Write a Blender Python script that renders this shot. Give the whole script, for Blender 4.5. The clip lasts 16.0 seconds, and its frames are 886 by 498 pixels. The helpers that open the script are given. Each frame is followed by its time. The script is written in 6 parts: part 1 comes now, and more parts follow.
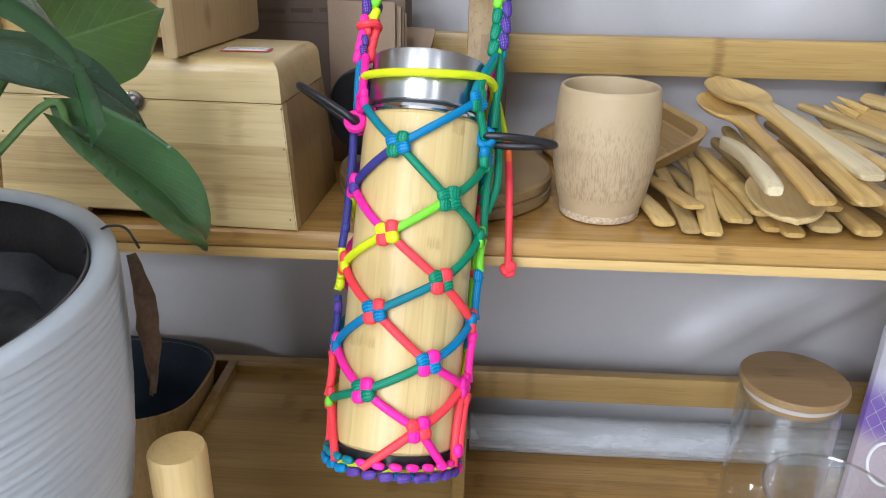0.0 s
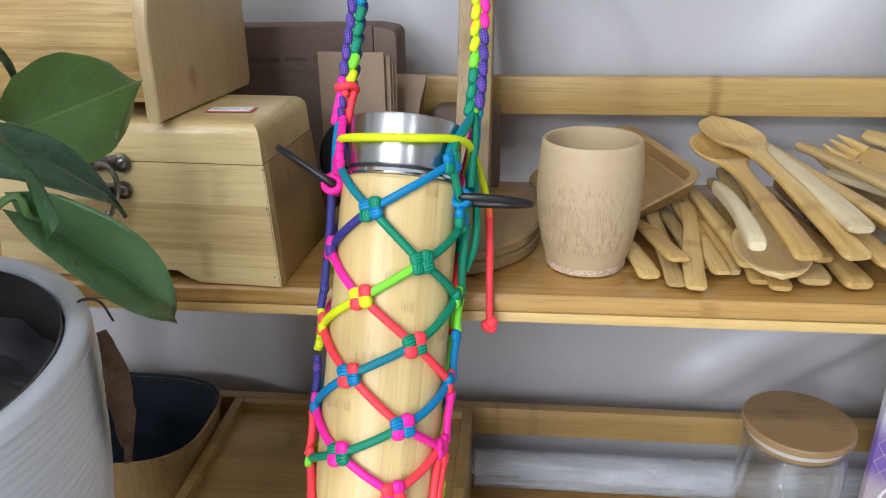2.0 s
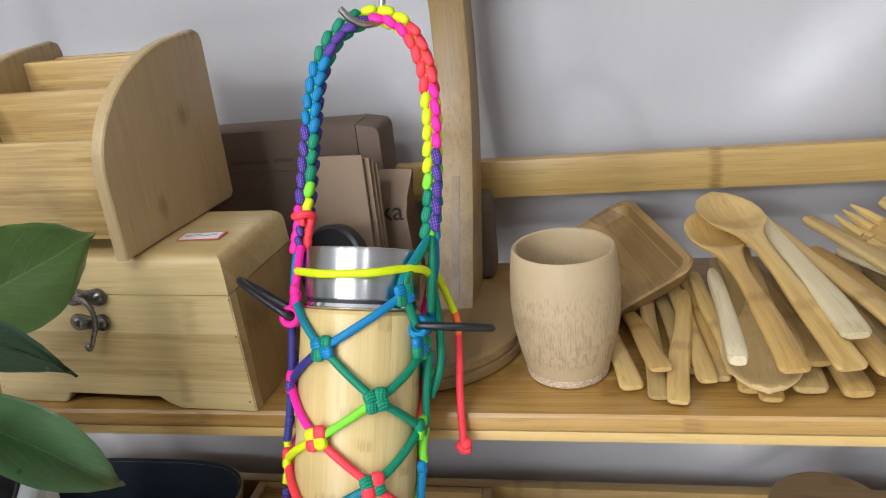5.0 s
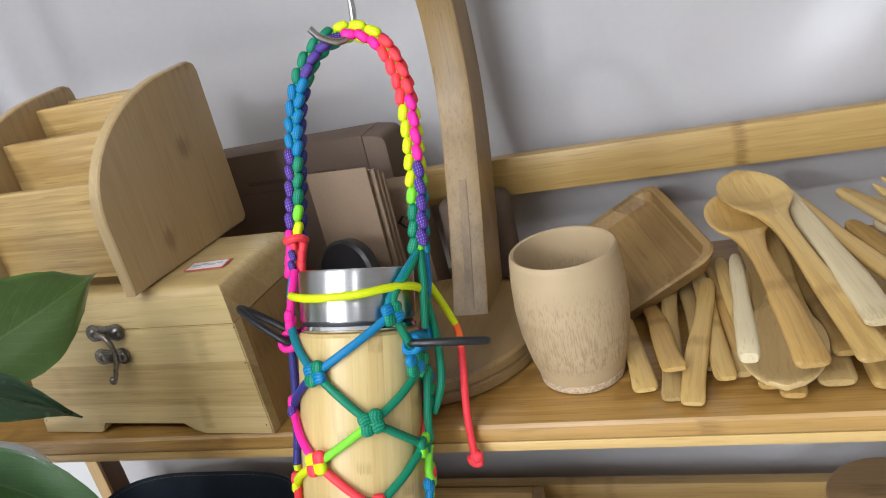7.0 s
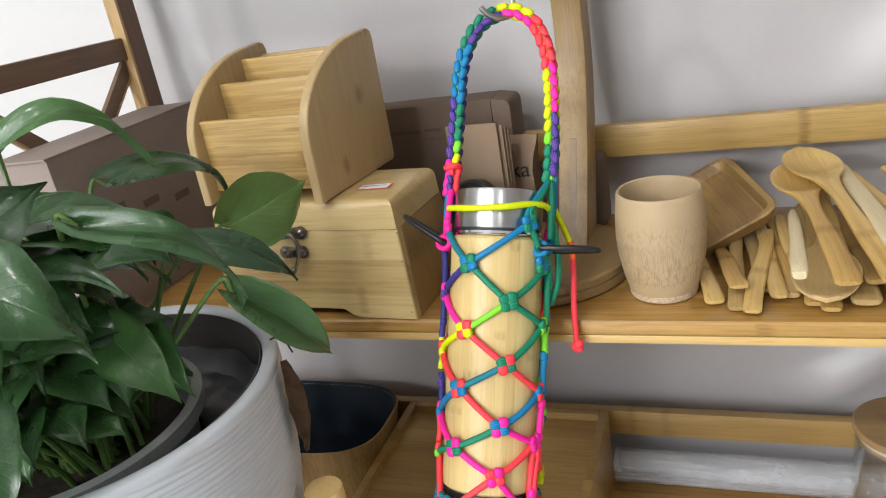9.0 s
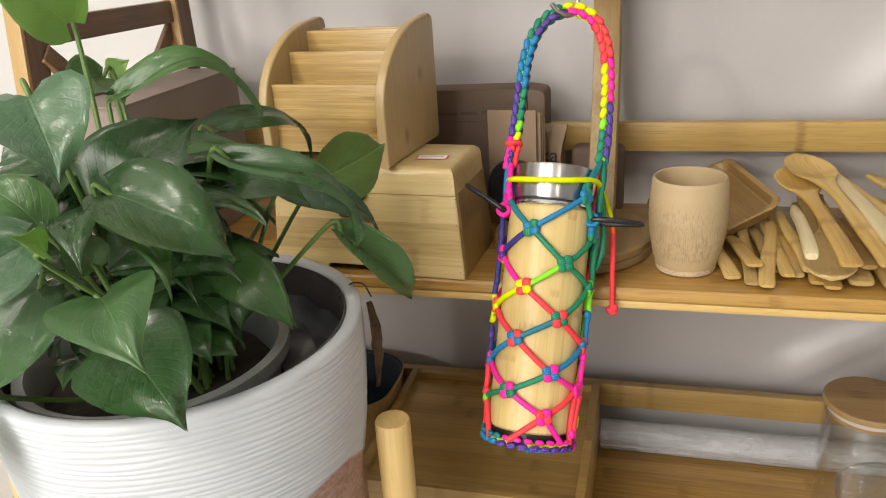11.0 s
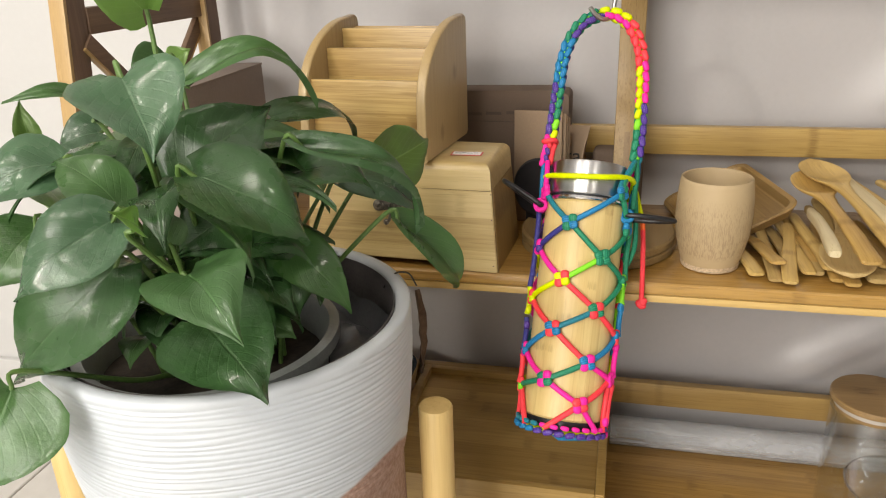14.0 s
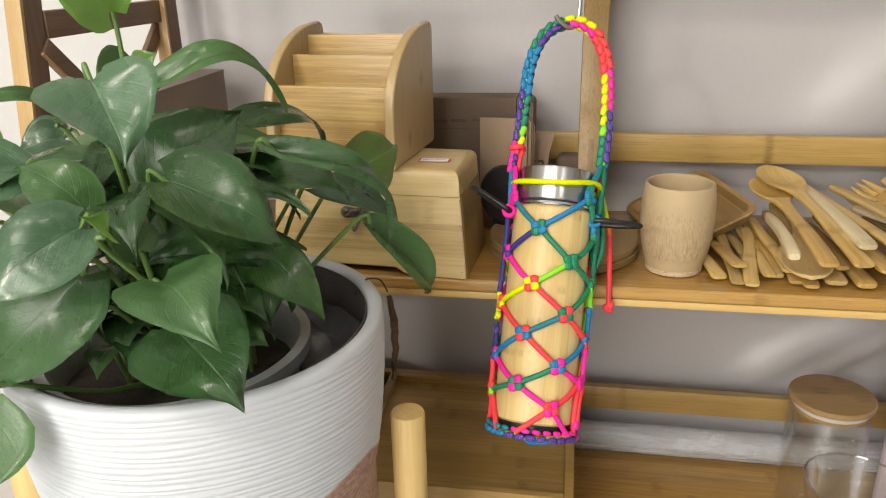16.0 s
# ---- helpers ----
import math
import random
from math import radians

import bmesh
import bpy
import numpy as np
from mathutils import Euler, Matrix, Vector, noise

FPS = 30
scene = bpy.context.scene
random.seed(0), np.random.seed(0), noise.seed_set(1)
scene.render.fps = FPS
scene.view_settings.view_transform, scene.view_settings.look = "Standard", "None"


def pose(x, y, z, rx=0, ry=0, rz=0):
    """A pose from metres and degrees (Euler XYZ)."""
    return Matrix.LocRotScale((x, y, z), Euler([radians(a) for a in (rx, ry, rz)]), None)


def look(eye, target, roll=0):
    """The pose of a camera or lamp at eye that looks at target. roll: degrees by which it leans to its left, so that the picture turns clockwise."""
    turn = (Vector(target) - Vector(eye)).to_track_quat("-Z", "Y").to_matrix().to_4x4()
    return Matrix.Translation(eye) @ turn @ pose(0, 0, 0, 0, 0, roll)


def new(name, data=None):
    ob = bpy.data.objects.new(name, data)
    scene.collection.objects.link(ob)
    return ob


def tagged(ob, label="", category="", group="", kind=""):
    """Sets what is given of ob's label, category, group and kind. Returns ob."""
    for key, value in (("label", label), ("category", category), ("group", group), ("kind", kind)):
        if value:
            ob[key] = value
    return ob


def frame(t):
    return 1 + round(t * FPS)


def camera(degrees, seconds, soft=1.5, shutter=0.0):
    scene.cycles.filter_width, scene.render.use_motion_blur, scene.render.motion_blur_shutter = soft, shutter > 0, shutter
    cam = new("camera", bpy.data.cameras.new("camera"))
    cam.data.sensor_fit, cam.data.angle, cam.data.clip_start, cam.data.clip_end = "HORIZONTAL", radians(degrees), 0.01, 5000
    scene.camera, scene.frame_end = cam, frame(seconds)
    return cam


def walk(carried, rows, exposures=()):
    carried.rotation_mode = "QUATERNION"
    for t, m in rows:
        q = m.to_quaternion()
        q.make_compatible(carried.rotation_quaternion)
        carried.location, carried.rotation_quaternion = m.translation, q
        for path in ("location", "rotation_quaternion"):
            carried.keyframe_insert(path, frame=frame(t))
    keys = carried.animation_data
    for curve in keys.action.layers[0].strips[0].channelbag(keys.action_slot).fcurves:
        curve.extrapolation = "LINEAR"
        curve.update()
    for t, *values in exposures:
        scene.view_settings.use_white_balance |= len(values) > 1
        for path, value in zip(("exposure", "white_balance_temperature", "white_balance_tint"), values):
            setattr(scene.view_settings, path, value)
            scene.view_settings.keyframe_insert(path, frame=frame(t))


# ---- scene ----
cam = camera(60.5, 16.0, soft=1.1)
PATH = [
    (0, (0.025, -0.406, 1.133), (-0.063, 1.431, 0.345), 1.0),
    (0.5, (0.024, -0.404, 1.131), (-0.069, 1.433, 0.346), 0.8),
    (1, (0.026, -0.403, 1.135), (-0.081, 1.435, 0.354), 0.4),
    (1.5, (0.046, -0.397, 1.144), (-0.093, 1.438, 0.362), -0.2),
    (2, (0.058, -0.393, 1.163), (-0.122, 1.443, 0.39), -0.7),
    (2.5, (0.087, -0.403, 1.183), (-0.142, 1.433, 0.423), -1.4),
    (3, (0.096, -0.393, 1.198), (-0.173, 1.444, 0.453), -2.0),
    (3.5, (0.087, -0.372, 1.201), (-0.21, 1.466, 0.471), -2.6),
    (4, (0.098, -0.363, 1.216), (-0.223, 1.472, 0.489), -3.5),
    (6.5, (0.162, -0.327, 1.217), (-0.367, 1.454, 0.478), -11.7),
    (7, (0.178, -0.323, 1.22), (-0.424, 1.437, 0.485), -13.5),
    (7.5, (0.192, -0.324, 1.227), (-0.479, 1.414, 0.5), -14.4),
    (8, (0.191, -0.35, 1.233), (-0.524, 1.373, 0.511), -14.0),
    (8.5, (0.187, -0.411, 1.23), (-0.542, 1.307, 0.51), -12.4),
    (9, (0.16, -0.485, 1.236), (-0.548, 1.239, 0.511), -10.1),
    (9.5, (0.133, -0.531, 1.248), (-0.523, 1.201, 0.493), -8.0),
    (12, (0.035, -0.609, 1.241), (-0.428, 1.201, 0.527), -2.7),
    (12.5, (0.021, -0.62, 1.241), (-0.428, 1.196, 0.532), -2.4),
    (13, (0.022, -0.623, 1.241), (-0.423, 1.192, 0.529), -2.3),
    (13.5, (0.026, -0.624, 1.241), (-0.41, 1.192, 0.527), -2.3),
    (14, (0.019, -0.626, 1.241), (-0.422, 1.184, 0.513), -2.0),
    (14.5, (0.022, -0.623, 1.245), (-0.407, 1.185, 0.507), -1.8),
    (15, (0.02, -0.632, 1.243), (-0.382, 1.191, 0.525), -1.7),
    (15.5, (0.004, -0.635, 1.244), (-0.355, 1.196, 0.523), -1.3),
    (16, (0.007, -0.63, 1.238), (-0.321, 1.212, 0.532), -1.2),
]
walk(cam, [(t, look(eye, target, roll)) for t, eye, target, roll in PATH],
     [(0, 0.24, 5750, 10), (4, 0.13, 6000, 10), (7, 0.12, 6080, 10), (8.5, 0.15, 6200, 10), (9.5, 0.13, 6750, 10.5), (12, 0.04, 7350, 11), (16, 0.04, 7250, 11)])

# ---- world and light ----
world = bpy.data.worlds.new("world")
scene.world = world
world.use_nodes = True
world.node_tree.nodes["Background"].inputs[0].default_value = (0.75, 0.82, 1.0, 1)
world.node_tree.nodes["Background"].inputs[1].default_value = 0.25

FLOOR, DECK, SHELF, CEIL = 0.54, 0.615, 0.95, 3.05   # heights
WALL, SHEET, REAR = 0.335, 0.312, 0.280               # faces of the wall and of the sheet before it, rear edge of the shelves


def area_lamp(name, eye, target, w, h, power, colour):
    data = bpy.data.lights.new(name, "AREA")
    data.shape, data.size, data.size_y, data.energy, data.color = "RECTANGLE", w, h, power, colour
    ob = new(name, data)
    ob.matrix_world = look(eye, target)
    return ob


# ceiling lamps out of view, added and placed to match the shadows
LAMPS = [((0.95, -1.69), 0.40, 0.14, 7), ((-1.50, -1.69), 0.40, 0.14, 14), ((-0.3, -1.72), 0.40, 0.14, 13)]
WIN = (-1.38, -0.15, 0.62, 2.65)                        # opening in the wall opposite: x, x, z, z
for (lx, ly), lw, lh, power in LAMPS:
    area_lamp("added_tube_lamp", (lx, ly, CEIL - 0.075), (lx, ly, 0), lw, lh, power, (1.0, 0.985, 0.96))

# an unseen lamp added on the wall opposite, for light from the front left
area_lamp("added_wall_light", (-1.58, -2.50, 2.16), (0.0, 0.3, 1.12), 0.26, 0.20, 24, (1.0, 0.985, 0.96))

# area lamp added in the opening of the unseen window, for broad front light
area_lamp("added_window_light", ((WIN[0] + WIN[1]) / 2, -2.62, (WIN[2] + WIN[3]) / 2), ((WIN[0] + WIN[1]) / 2, 0, 1.35), WIN[1] - WIN[0], WIN[3] - WIN[2], 58, (0.97, 0.98, 1.0))


# ---- materials ----
class Nodes:
    """A small helper to write node materials."""

    def __init__(self, name):
        self.mat = bpy.data.materials.new(name)
        self.mat.use_nodes = True
        self.tree = self.mat.node_tree
        self.bsdf = self.tree.nodes["Principled BSDF"]

    def node(self, kind, **values):
        n = self.tree.nodes.new(kind)
        for key, value in values.items():
            n.inputs[key.replace("_", " ")].default_value = value
        return n

    def link(self, a, b):
        self.tree.links.new(a, b)

    def put(self, socket, value):
        if isinstance(value, (int, float, tuple, list)):
            socket.default_value = value
        else:
            self.link(value, socket)

    def math(self, op, a, b=0.0, c=0.0):
        n = self.tree.nodes.new("ShaderNodeMath")
        n.operation = op
        for i, v in enumerate((a, b, c)):
            self.put(n.inputs[i], v)
        return n.outputs[0]

    def xyz(self, x, y, z):
        n = self.tree.nodes.new("ShaderNodeCombineXYZ")
        for i, v in enumerate((x, y, z)):
            self.put(n.inputs[i], v)
        return n.outputs[0]

    def noise(self, vector, scale, detail=3.0, rough=0.55):
        n = self.node("ShaderNodeTexNoise", Scale=scale, Detail=detail, Roughness=rough)
        if vector is not None:
            self.link(vector, n.inputs["Vector"])
        return n.outputs["Fac"]

    def mix(self, fac, a, b, blend="MIX"):
        n = self.tree.nodes.new("ShaderNodeMix")
        n.data_type, n.blend_type = "RGBA", blend
        self.put(n.inputs[0], fac)
        self.put(n.inputs[6], a)
        self.put(n.inputs[7], b)
        return n.outputs[2]

    def ramp(self, fac, lo, hi):
        n = self.node("ShaderNodeMapRange")
        n.interpolation_type = "SMOOTHSTEP"
        self.put(n.inputs[0], fac)
        n.inputs[1].default_value, n.inputs[2].default_value = lo, hi
        return n.outputs[0]

    def bump(self, height, strength, distance=0.001):
        n = self.node("ShaderNodeBump", Strength=strength, Distance=distance)
        self.link(height, n.inputs["Height"])
        self.link(n.outputs[0], self.bsdf.inputs["Normal"])

    def coords(self, which="Object"):
        n = self.tree.nodes.new("ShaderNodeTexCoord")
        return n.outputs[which]

    def split(self, vector):
        n = self.tree.nodes.new("ShaderNodeSeparateXYZ")
        self.link(vector, n.inputs[0])
        return n.outputs

    def chance(self):
        return self.tree.nodes.new("ShaderNodeObjectInfo").outputs["Random"]

    def set(self, **values):
        for key, value in values.items():
            self.put(self.bsdf.inputs[key.replace("_", " ")], value)
        return self.mat


def rgb(r, g, b):
    return (r, g, b, 1.0)


def bamboo(name, light, dark, along="x", strip=0.018, rough=0.4, node_gap=0.21, contrast=1.0, coat=0.15, spots=(), nodes=()):
    """Laminated bamboo: strips of differing tone, fine fibres and a dark node here and there."""
    m = Nodes(name)
    light, dark = ((c[0] * 0.958, c[1] * 0.965, c[2] * 0.755) for c in (light, dark))
    parts = m.split(m.coords())
    k = "xyz".index(along)
    a, b, c = parts[k], parts[(k + 1) % 3], parts[(k + 2) % 3]
    r0 = m.chance()
    across = m.math("ADD", b, m.math("MULTIPLY_ADD", c, 0.83, m.math("MULTIPLY", r0, 0.37)))
    cell = m.math("FLOOR", m.math("DIVIDE", across, strip))
    white = m.tree.nodes.new("ShaderNodeTexWhiteNoise")
    white.noise_dimensions = "1D"
    m.link(cell, white.inputs["W"])
    tone = white.outputs["Value"]
    shift = m.math("MULTIPLY_ADD", tone, 3.1, a)
    fibre = m.noise(m.xyz(m.math("MULTIPLY", shift, 14.0), m.math("MULTIPLY", b, 800.0), m.math("MULTIPLY", c, 800.0)), 1.0, 3.0, 0.6)
    streak = m.noise(m.xyz(m.math("MULTIPLY", shift, 8.0), m.math("MULTIPLY", b, 240.0), m.math("MULTIPLY", c, 240.0)), 1.0, 4.0, 0.65)
    cloud = m.noise(m.coords(), 9.0, 2.0)
    fac = m.math("MULTIPLY_ADD", fibre, 0.32 * contrast, m.math("MULTIPLY_ADD", streak, 0.62 * contrast, m.math("MULTIPLY_ADD", tone, 0.26, m.math("MULTIPLY", cloud, 0.35))))
    mean = 0.47 * contrast + 0.30
    fac = m.ramp(fac, mean - 0.30, mean + 0.26)
    colour = m.mix(fac, rgb(*dark), rgb(*light))
    vein = m.noise(m.xyz(m.math("MULTIPLY", shift, 22.0), m.math("MULTIPLY", b, 520.0), m.math("MULTIPLY", c, 520.0)), 1.0, 1.0)
    colour = m.mix(m.math("MULTIPLY", m.ramp(vein, 0.60, 0.70), 0.34 * contrast), colour, rgb(dark[0] * 0.72, dark[1] * 0.64, dark[2] * 0.55))
    place = m.math("FRACT", m.math("DIVIDE", shift, node_gap))
    wobble = m.math("MULTIPLY_ADD", streak, 0.05, place)
    band = m.math("MULTIPLY", m.ramp(wobble, 0.028, 0.042), m.math("SUBTRACT", 1.0, m.ramp(wobble, 0.055, 0.085)))
    band = m.math("MULTIPLY", band, m.math("MULTIPLY_ADD", m.ramp(fibre, 0.35, 0.65), 0.4, 0.12))
    colour = m.mix(band, colour, rgb(dark[0] * 0.55, dark[1] * 0.48, dark[2] * 0.4))
    for n0, low, high, depth in nodes:
        # a dark, frayed growth node across one strip
        away = m.math("ABSOLUTE", m.math("MULTIPLY_ADD", m.math("SUBTRACT", streak, 0.5), 0.010, m.math("SUBTRACT", a, n0)))
        mark = m.math("MULTIPLY", m.math("SUBTRACT", 1.0, m.ramp(away, 0.001, 0.0075)), m.math("MULTIPLY_ADD", m.ramp(fibre, 0.3, 0.65), 0.7 * depth, 0.3 * depth))
        within = m.math("MULTIPLY", m.ramp(parts[2], low - 0.001, low + 0.001), m.math("SUBTRACT", 1.0, m.ramp(parts[2], high - 0.001, high + 0.001)))
        mark = m.math("MULTIPLY", mark, within)
        colour = m.mix(mark, colour, rgb(dark[0] * 0.5, dark[1] * 0.43, dark[2] * 0.36))
    for sy, sz in spots:
        # knots: small clouded marks
        away = m.math("SQRT", m.math("ADD", m.math("POWER", m.math("SUBTRACT", parts[1], sy), 2.0), m.math("POWER", m.math("MULTIPLY", m.math("SUBTRACT", parts[2], sz), 0.7), 2.0)))
        away = m.math("MULTIPLY_ADD", m.math("SUBTRACT", streak, 0.5), 0.012, away)
        colour = m.mix(m.math("MULTIPLY", m.math("SUBTRACT", 1.0, m.ramp(away, 0.0015, 0.0085)), 0.6), colour, rgb(dark[0] * 0.5, dark[1] * 0.42, dark[2] * 0.36))
    m.bump(m.math("ADD", fibre, m.math("MULTIPLY", streak, 0.5)), 0.12, 0.0006)
    return m.set(Base_Color=colour, Roughness=m.math("MULTIPLY_ADD", fibre, 0.18, rough - 0.09), Coat_Weight=coat, Coat_Roughness=0.25)


def plain(name, colour, rough, metal=0.0, grain=60.0, depth=0.1, amount=0.12, fine=400.0, **more):
    """A surface with cloudy and fine variation of its colour."""
    m = Nodes(name)
    big, small = m.noise(m.coords(), grain, 3.0), m.noise(m.coords(), fine, 2.0)
    f = m.math("MULTIPLY_ADD", big, 0.6, m.math("MULTIPLY", small, 0.4))
    lo = tuple(c * (1 - amount) for c in colour)
    hi = tuple(min(1.0, c * (1 + amount)) for c in colour)
    if depth:
        m.bump(small, depth, 0.0004)
    return m.set(Base_Color=m.mix(m.ramp(f, 0.25, 0.75), rgb(*lo), rgb(*hi)), Roughness=rough, Metallic=metal, **more)


BOX_L, BOX_D = (0.68, 0.525, 0.32), (0.51, 0.36, 0.185)
MID_L, MID_D = (0.60, 0.40, 0.185), (0.40, 0.235, 0.09)
RACK_L, RACK_D = (0.49, 0.285, 0.10), (0.29, 0.15, 0.04)
box_wood = bamboo("box_bamboo", BOX_L, BOX_D, "x", 0.03, 0.36, 9.0, 0.95, 0.3, (), ((-0.050, 0.004, 0.0285, 0.5), (-0.0375, 0.052, 0.0755, 0.3), (-0.1415, 0.0800, 0.099, 0.22), (-0.168, 0.029, 0.051, 0.25)))
# bamboo darkened in colour to carry the shade on the box's sides
box_shaded_wood = bamboo("box_shaded_bamboo", (0.43, 0.28, 0.135), (0.31, 0.19, 0.085), "z", 0.05, 0.4, 0.5, 0.8, 0.2)
organizer_wood = bamboo("organizer_bamboo", (0.60, 0.415, 0.205), (0.39, 0.24, 0.10), "x", 0.012, 0.36, 0.33, 1.5, 0.3)
panel_wood = bamboo("panel_bamboo", (0.56, 0.41, 0.265), (0.46, 0.325, 0.20), "z", 0.2, 0.36, 6.0, 0.9, 0.25, ((0.088, 0.072), (0.045, 0.020), (0.120, 0.128), (0.108, 0.130)))
shelf_wood = bamboo("shelf_bamboo", RACK_L, RACK_D, "x", 0.02, 0.3, 0.31, 1.15, 0.45)
edge_wood = bamboo("edge_bamboo", (0.66, 0.45, 0.21), (0.50, 0.31, 0.12), "x", 0.05, 0.34, 0.6, 0.8, 0.4)
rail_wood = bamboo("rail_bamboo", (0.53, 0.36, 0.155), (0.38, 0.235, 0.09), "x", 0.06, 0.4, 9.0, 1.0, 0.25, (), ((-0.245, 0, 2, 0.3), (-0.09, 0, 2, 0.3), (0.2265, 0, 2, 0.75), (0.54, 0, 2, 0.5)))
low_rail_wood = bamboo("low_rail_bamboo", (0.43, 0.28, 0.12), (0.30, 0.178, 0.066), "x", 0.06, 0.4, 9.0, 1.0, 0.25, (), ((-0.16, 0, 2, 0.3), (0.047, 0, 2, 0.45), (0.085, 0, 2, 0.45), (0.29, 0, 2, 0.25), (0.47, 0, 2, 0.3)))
facing_wood = bamboo("facing_bamboo", (0.54, 0.36, 0.20), (0.42, 0.265, 0.135), "z", 0.03, 0.42, 0.4, 0.7, 0.2)
post_wood = bamboo("post_stained_wood", (0.235, 0.145, 0.115), (0.145, 0.084, 0.068), "z", 0.02, 0.5, 0.5, 1.0, 0.05)
brace_wood = bamboo("brace_stained_wood", (0.225, 0.138, 0.107), (0.138, 0.08, 0.064), "y", 0.02, 0.5, 0.5, 1.0, 0.05)
inlay_wood = bamboo("inlay_wood", (0.30, 0.19, 0.10), (0.20, 0.12, 0.06), "z", 0.012, 0.42, 0.3, 0.9, 0.2)
tray_wood = bamboo("tray_bamboo", (0.49, 0.32, 0.135), (0.34, 0.20, 0.07), "x", 0.022, 0.4, 0.3, 1.0, 0.2)
stand_wood = bamboo("stand_bamboo", (0.365, 0.238, 0.118), (0.235, 0.145, 0.068), "z", 0.05, 0.42, 0.4, 1.3, 0.15)
disc_wood = bamboo("disc_bamboo", (0.315, 0.21, 0.118), (0.22, 0.14, 0.072), "y", 0.018, 0.42, 0.4, 0.8, 0.15)
lid_wood = bamboo("lid_bamboo", (0.39, 0.255, 0.145), (0.29, 0.18, 0.098), "x", 0.014, 0.42, 0.5, 0.9, 0.1)
bottle_wood = bamboo("bottle_bamboo", (0.76, 0.60, 0.35), (0.60, 0.425, 0.215), "z", 0.011, 0.44, 0.16, 0.8, 0.15)
cup_foot = plain("cup_foot", (0.52, 0.40, 0.27), 0.75, grain=420, amount=0.5, fine=1100, depth=0.5)
dowel_wood = bamboo("dowel_wood", (0.74, 0.53, 0.29), (0.62, 0.42, 0.21), "z", 0.02, 0.45, 0.9, 0.6, 0.1)
spoon_woods = [
    bamboo("spoon_wood_amber", (0.58, 0.375, 0.155), (0.39, 0.225, 0.08), "x", 0.03, 0.40, 9.0, 1.0, 0.12, (), ((0.064, -1, 1, 0.6),)),
    bamboo("spoon_wood_honey", (0.63, 0.435, 0.20), (0.45, 0.28, 0.11), "x", 0.03, 0.40, 9.0, 0.95, 0.12, (), ((0.052, -1, 1, 0.5), (0.162, -1, 1, 0.3))),
    bamboo("spoon_wood_pale", (0.68, 0.575, 0.46), (0.54, 0.43, 0.31), "x", 0.03, 0.5, 0.3, 0.8, 0.0),
    bamboo("spoon_wood_dull", (0.53, 0.38, 0.20), (0.39, 0.255, 0.12), "x", 0.03, 0.5, 0.2, 0.9, 0.0),
    bamboo("spoon_wood_beige", (0.63, 0.46, 0.27), (0.49, 0.335, 0.175), "x", 0.03, 0.5, 0.5, 0.9, 0.0),
]
kraft = plain("kraft_card", (0.27, 0.188, 0.122), 0.75, grain=25, amount=0.08)
carton_card = plain("carton_card", (0.14, 0.098, 0.072), 0.8, grain=20, amount=0.1)
grey_card = plain("grey_card", (0.255, 0.205, 0.18), 0.8, grain=18, amount=0.1)
black_plastic = plain("black_plastic", (0.012, 0.012, 0.014), 0.35, grain=80, amount=0.3, depth=0.05)
rubber = plain("black_rubber", (0.02, 0.02, 0.022), 0.6, grain=90, amount=0.3)
bowl_black = plain("bowl_lacquer", (0.007, 0.012, 0.019), 0.7, grain=30, amount=0.4, depth=0.03, Specular_IOR_Level=0.2)
bronze = plain("antique_bronze", (0.20, 0.18, 0.155), 0.30, 0.95, grain=200, amount=0.45, depth=0.25)
chrome = plain("chrome", (0.72, 0.72, 0.74), 0.14, 1.0, grain=300, amount=0.05, depth=0.02)
hook_steel = plain("hook_steel", (0.55, 0.53, 0.52), 0.28, 1.0, grain=200, amount=0.12, depth=0.04)
# mid grey for the unseen walls, chosen to cut bounce and deepen shade
low_bounce_paint = plain("low_bounce_paint", (0.40, 0.40, 0.40), 0.6, grain=2.5, amount=0.05, fine=120, depth=0.12)
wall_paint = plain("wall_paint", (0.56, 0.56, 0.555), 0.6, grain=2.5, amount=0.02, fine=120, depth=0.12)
sheet_vinyl = plain("sheet_vinyl", (0.445, 0.432, 0.435), 0.34, grain=6, amount=0.03, fine=160, depth=0.03, Specular_IOR_Level=0.6)
ceiling_paint = plain("ceiling_paint", (0.82, 0.82, 0.82), 0.8, grain=3, amount=0.02)
floor_tile = plain("floor_tile", (0.58, 0.555, 0.52), 0.3, grain=6, amount=0.05, fine=60, depth=0.03)
grout = plain("grout", (0.42, 0.38, 0.34), 0.8)
sticker_white = plain("sticker_paper", (0.80, 0.80, 0.80), 0.5, amount=0.03)
sticker_red = plain("sticker_red", (0.62, 0.10, 0.09), 0.5, amount=0.05)
ink = plain("ink_black", (0.03, 0.028, 0.026), 0.6, amount=0.1)
faded_ink = plain("faded_ink", (0.095, 0.067, 0.05), 0.7, amount=0.15)
ink_grey = plain("ink_grey", (0.42, 0.42, 0.44), 0.6, amount=0.1)
silicone = plain("silicone_seal", (0.50, 0.46, 0.42), 0.45, amount=0.06)
grey_pot = plain("grey_pot_plastic", (0.25, 0.27, 0.265), 0.45, grain=40, amount=0.15)
liner_black = plain("liner_plastic", (0.085, 0.074, 0.072), 0.42, grain=25, amount=0.4, depth=0.2)
bag_plastic = plain("bag_plastic", (0.07, 0.071, 0.076), 0.28, grain=35, amount=0.3, depth=0.2)
soil = plain("soil", (0.03, 0.022, 0.016), 0.95, grain=70, amount=0.6, fine=260, depth=1.0)
